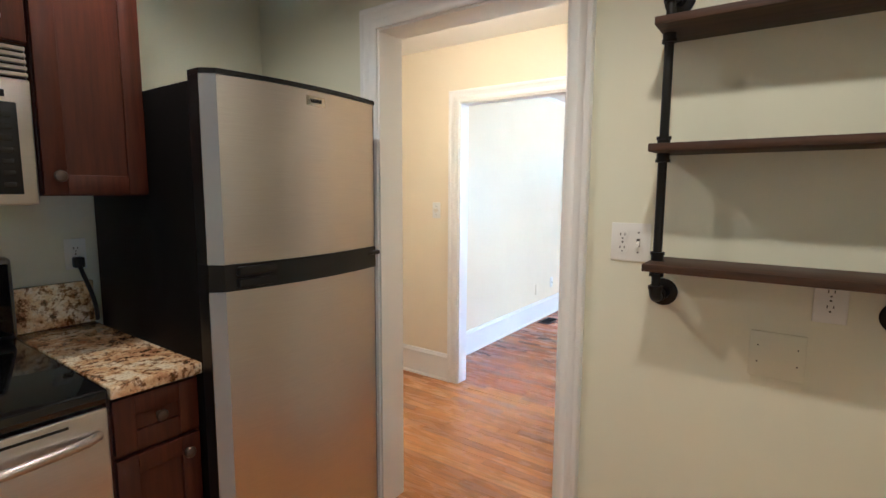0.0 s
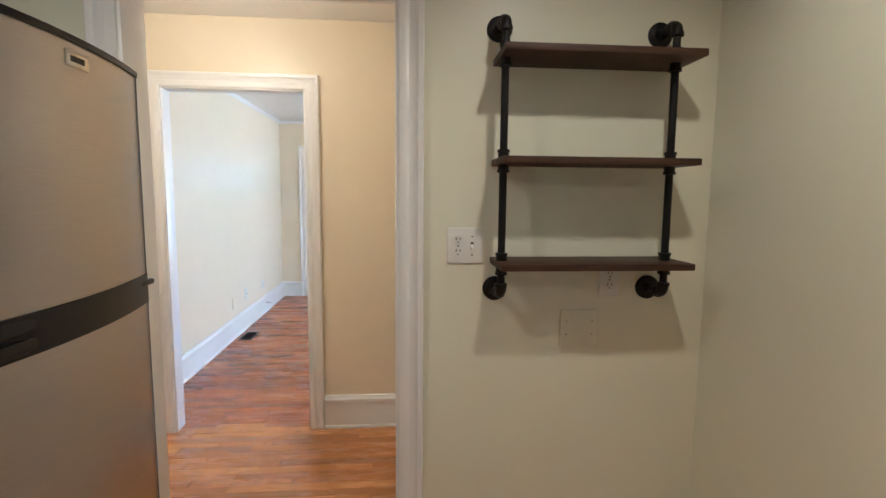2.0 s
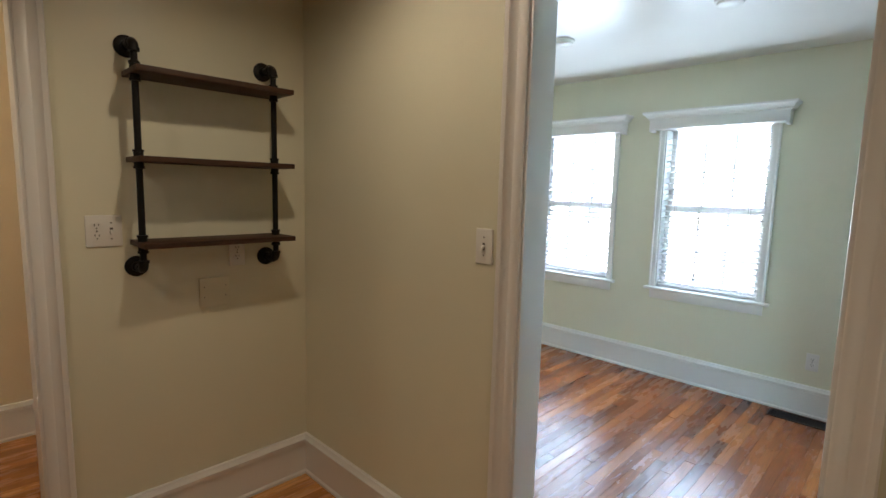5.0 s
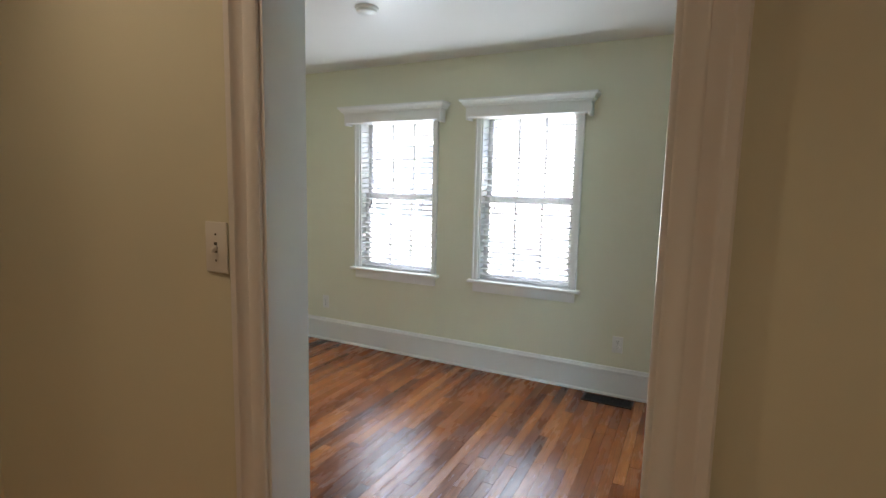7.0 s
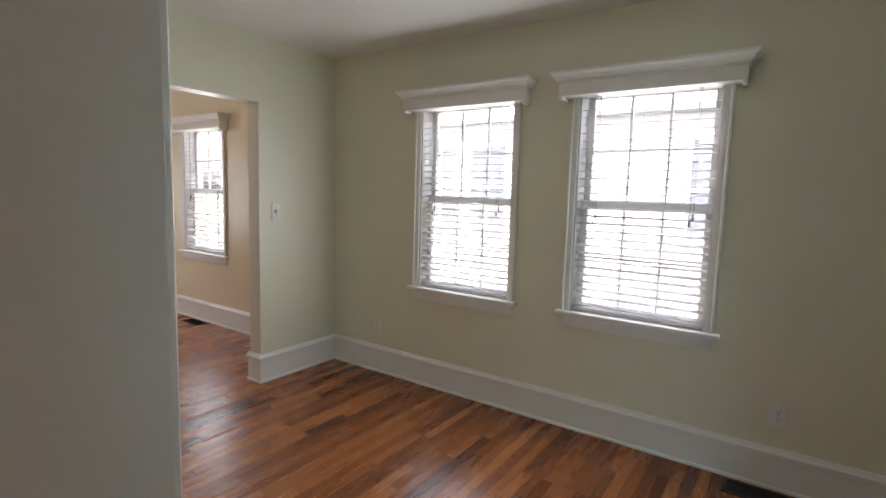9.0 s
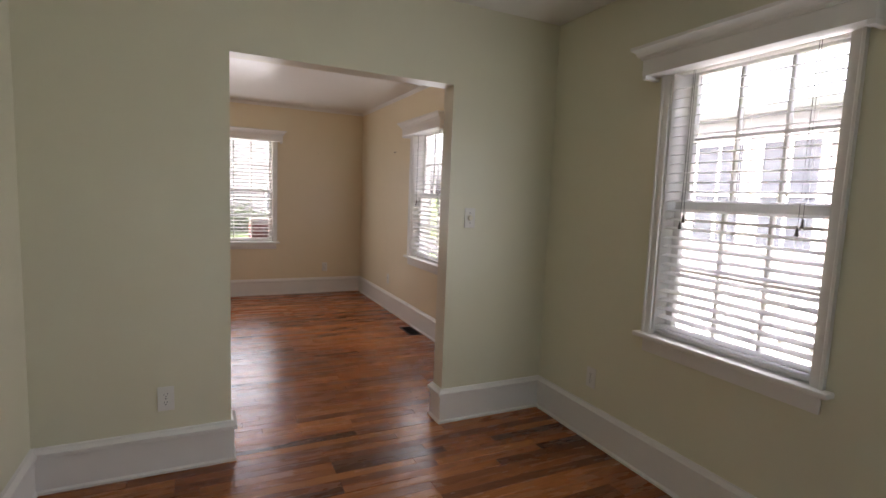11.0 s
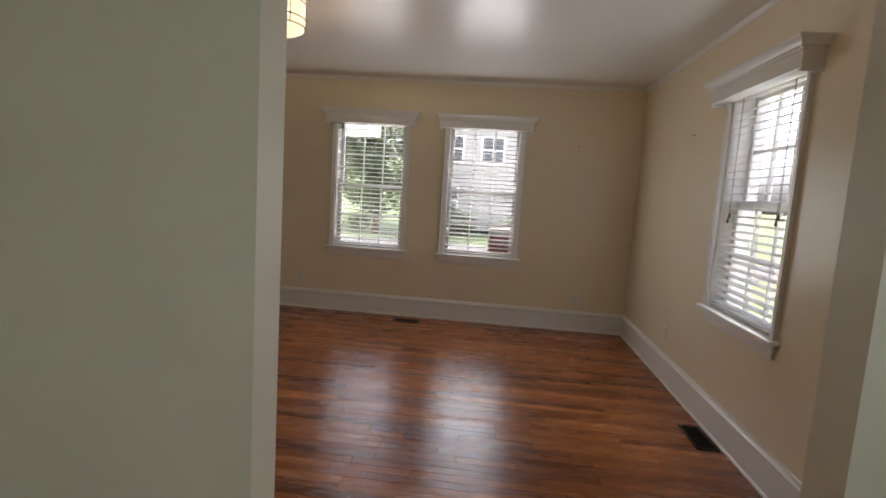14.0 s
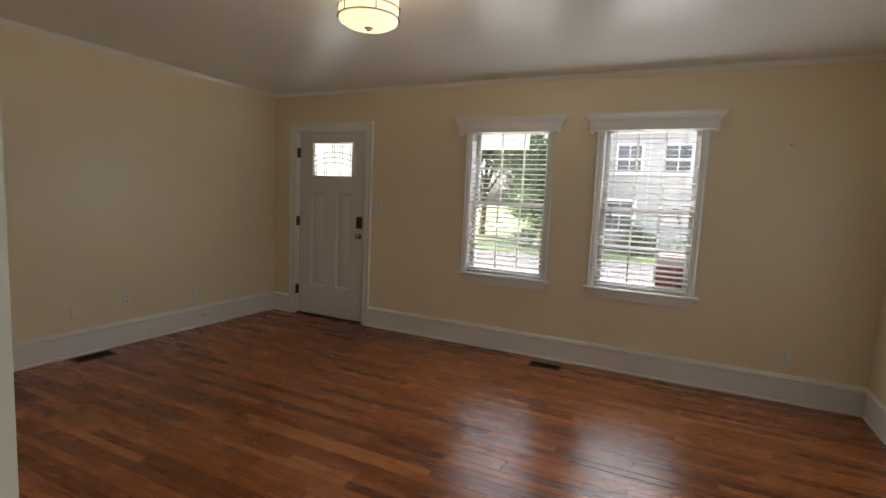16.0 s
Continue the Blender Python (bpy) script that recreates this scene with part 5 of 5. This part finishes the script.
def tree(x, y, height, spread, seed, label, size=0.16, per=120, low=0.5):
    rng = random.Random(seed)
    root = thing("tree", (x, y, -0.7), label, "tree", "trees")
    bm = bmesh.new()
    crotch = height * 0.32
    rod(bm, (x, y, -0.75), (x + 0.1, y, -0.7 + crotch), 0.20, 0.14, 12)
    tips = []
    for k in range(9):
        a = 2 * math.pi * k / 9 + rng.uniform(-0.3, 0.3)
        z = -0.7 + crotch * rng.uniform(0.75, 1.0)
        q = Vector((x + spread * 0.62 * math.cos(a) * rng.uniform(0.4, 1), y + spread * 0.62 * math.sin(a) * rng.uniform(0.4, 1), -0.7 + height * rng.uniform(low, 0.9)))
        rod(bm, (x + 0.08, y, z), q, 0.075, 0.02, 8)
        tips.append(q)
    part("trunk", bm, BARK, root)
    bm = bmesh.new()
    for q in tips:
        for _ in range(7):
            c = q + Vector((rng.gauss(0, spread * 0.22), rng.gauss(0, spread * 0.22), rng.gauss(0, height * 0.10)))
            leaves(bm, c, spread * rng.uniform(0.14, 0.26), per, rng, size)
    tagged(part("crown", bm, LEAF, root), kind="stuff")
    settle(root)


def bush(x, y, r, h, seed, label, z=-0.7):
    rng = random.Random(seed)
    root = thing("bush", (x, y, z), label, "bush", "bushes")
    bm = bmesh.new()
    for k in range(5):
        a = 1.26 * k
        rod(bm, (x, y, z - 0.02), (x + 0.5 * r * math.cos(a), y + 0.5 * r * math.sin(a), z + h * 0.7), 0.02, 0.006, 6)
    part("stems", bm, BARK, root)
    bm = bmesh.new()
    for _ in range(int(14 * max(1, h / 1.6))):
        leaves(bm, (x + rng.gauss(0, r * 0.4), y + rng.gauss(0, r * 0.4), z + h * rng.uniform(0.3, 0.85)), r * 0.42, 110, rng, 0.07)
    tagged(part("crown", bm, LEAF, root), kind="stuff")
    settle(root)


tree(-3.3, 23.9, 7.0, 3.0, 1, "leafy green tree across the road", 0.085, 300, 0.26)
tree(-7.6, 25.5, 9.5, 4.5, 2, "tall leafy tree across the road", 0.12, 300, 0.26)
tree(-8.5, 30.0, 9.5, 4.2, 3, "leafy tree beside the grey house", 0.22)
tree(17.5, 19.0, 7.0, 2.8, 4, "leafy tree at the corner of the lawn")
tree(1.5, -8.0, 7.5, 3.8, 15, "leafy tree behind the back porch")
tree(6.0, -7.5, 7.5, 3.6, 5, "leafy tree behind the back porch")
tree(11.0, -9.5, 8.0, 3.8, 6, "leafy tree behind the back porch")
bush(-0.1, 10.6, 0.55, 0.8, 7, "green shrub beside the front walk")
bush(0.4, 26.0, 1.0, 1.2, 8, "clipped green shrub by the grey house", -0.7)
bush(3.0, 26.0, 1.1, 1.3, 9, "clipped green shrub by the grey house", -0.7)
bush(7.9, -3.6, 1.0, 1.8, 10, "green shrub beyond the back porch")
bush(6.25, -1.75, 0.95, 3.3, 21, "tall leafy green shrub beside the back porch")
bush(6.35, -3.0, 1.0, 3.6, 22, "tall leafy green shrub beside the back porch")
bush(6.3, -4.6, 1.2, 3.2, 23, "tall leafy green shrub beside the back porch")


# ---------------------------------------------------------------- oak strip floors
STRIP = 0.0572
cache = {}


def strip_mesh(length, mat):
    """One strip with eased edges; its origin at the middle of its top."""
    size = round(length, 3)
    key = (size, mat.name)
    if key not in cache:
        l, w, c = size / 2 - 0.0005, STRIP / 2 - 0.0002, 0.0006
        verts = [(sx * (l - c), sy * (w - c), 0.0) for sx, sy in ((-1, -1), (1, -1), (1, 1), (-1, 1))]
        verts += [(sx * l, sy * w, -c) for sx, sy in ((-1, -1), (1, -1), (1, 1), (-1, 1))]
        verts += [(sx * l, sy * w, -0.016) for sx, sy in ((-1, -1), (1, -1), (1, 1), (-1, 1))]
        faces = [(0, 1, 2, 3)] + [(b + k, b + 4 + k, b + 4 + (k + 1) % 4, b + (k + 1) % 4) for b in (0, 4) for k in range(4)]
        me = bpy.data.meshes.new("plank")
        me.from_pydata(verts, [], [f[::-1] if f == 0 else f for f in faces])
        me.materials.append(mat)
        cache[key] = me
    return cache[key]


def strips(x0, x1, y0, y1, rng):
    """Staggered strips along x that fill a room: (x, y, length)."""
    out = []
    y = y0
    while y < y1 - 0.001:
        x = x0
        first = True
        while x < x1 - 0.001:
            n = round(rng.choice((0.3, 0.4, 0.5, 0.6, 0.7, 0.8, 0.9, 1.1, 1.3)) * (rng.uniform(0.3, 1) if first else 1), 1) or 0.2
            n = max(n, 0.2)
            first = False
            if x1 - (x + n) < 0.2:
                n = x1 - x
            out.append((x + n / 2, y + STRIP / 2, n))
            x += n
        y += STRIP
    return out


def lay(name, x0, x1, y0, y1, seed, near, label, kind, limit=300):
    """A strip floor; the strips nearest a stretch of the plan are parts, the rest one joined part."""
    root = tagged(new(name), label, "floor", kind="structure")
    rng = random.Random(seed)
    rows = strips(x0, x1, y0, y1, rng)
    rows.sort(key=lambda s: math.hypot(s[0] - near[0], s[1] - near[1]))
    for x, y, n in rows[:limit]:
        ob = new("plank", strip_mesh(n, OAK[kind][0]))
        ob.parent = root
        ob.matrix_basis = Matrix.Translation((x, y, rng.uniform(-0.0002, 0.0002))) @ Matrix.Rotation(rng.gauss(0, 0.003), 4, "X") @ Matrix.Rotation(rng.gauss(0, 0.0012), 4, "Y")
    verts, faces = [], []
    for x, y, n in rows[limit:]:
        me = strip_mesh(n, OAK[kind][0])
        b = len(verts)
        lean, pitch = rng.gauss(0, 0.003), rng.gauss(0, 0.0012)
        verts += [(v.co.x + x, v.co.y + y, v.co.z + lean * v.co.y - pitch * v.co.x) for v in me.vertices]
        faces += [tuple(b + k for k in p.vertices) for p in me.polygons]
    if verts:
        me = bpy.data.meshes.new("planks")
        me.from_pydata(verts, [], faces)
        me.materials.append(OAK[kind][1])
        ob = new("planks", me)
        ob.parent = root
        tagged(ob, kind="stuff")
    return root


OAKFLOOR = "glossy reddish-brown oak strip floor"
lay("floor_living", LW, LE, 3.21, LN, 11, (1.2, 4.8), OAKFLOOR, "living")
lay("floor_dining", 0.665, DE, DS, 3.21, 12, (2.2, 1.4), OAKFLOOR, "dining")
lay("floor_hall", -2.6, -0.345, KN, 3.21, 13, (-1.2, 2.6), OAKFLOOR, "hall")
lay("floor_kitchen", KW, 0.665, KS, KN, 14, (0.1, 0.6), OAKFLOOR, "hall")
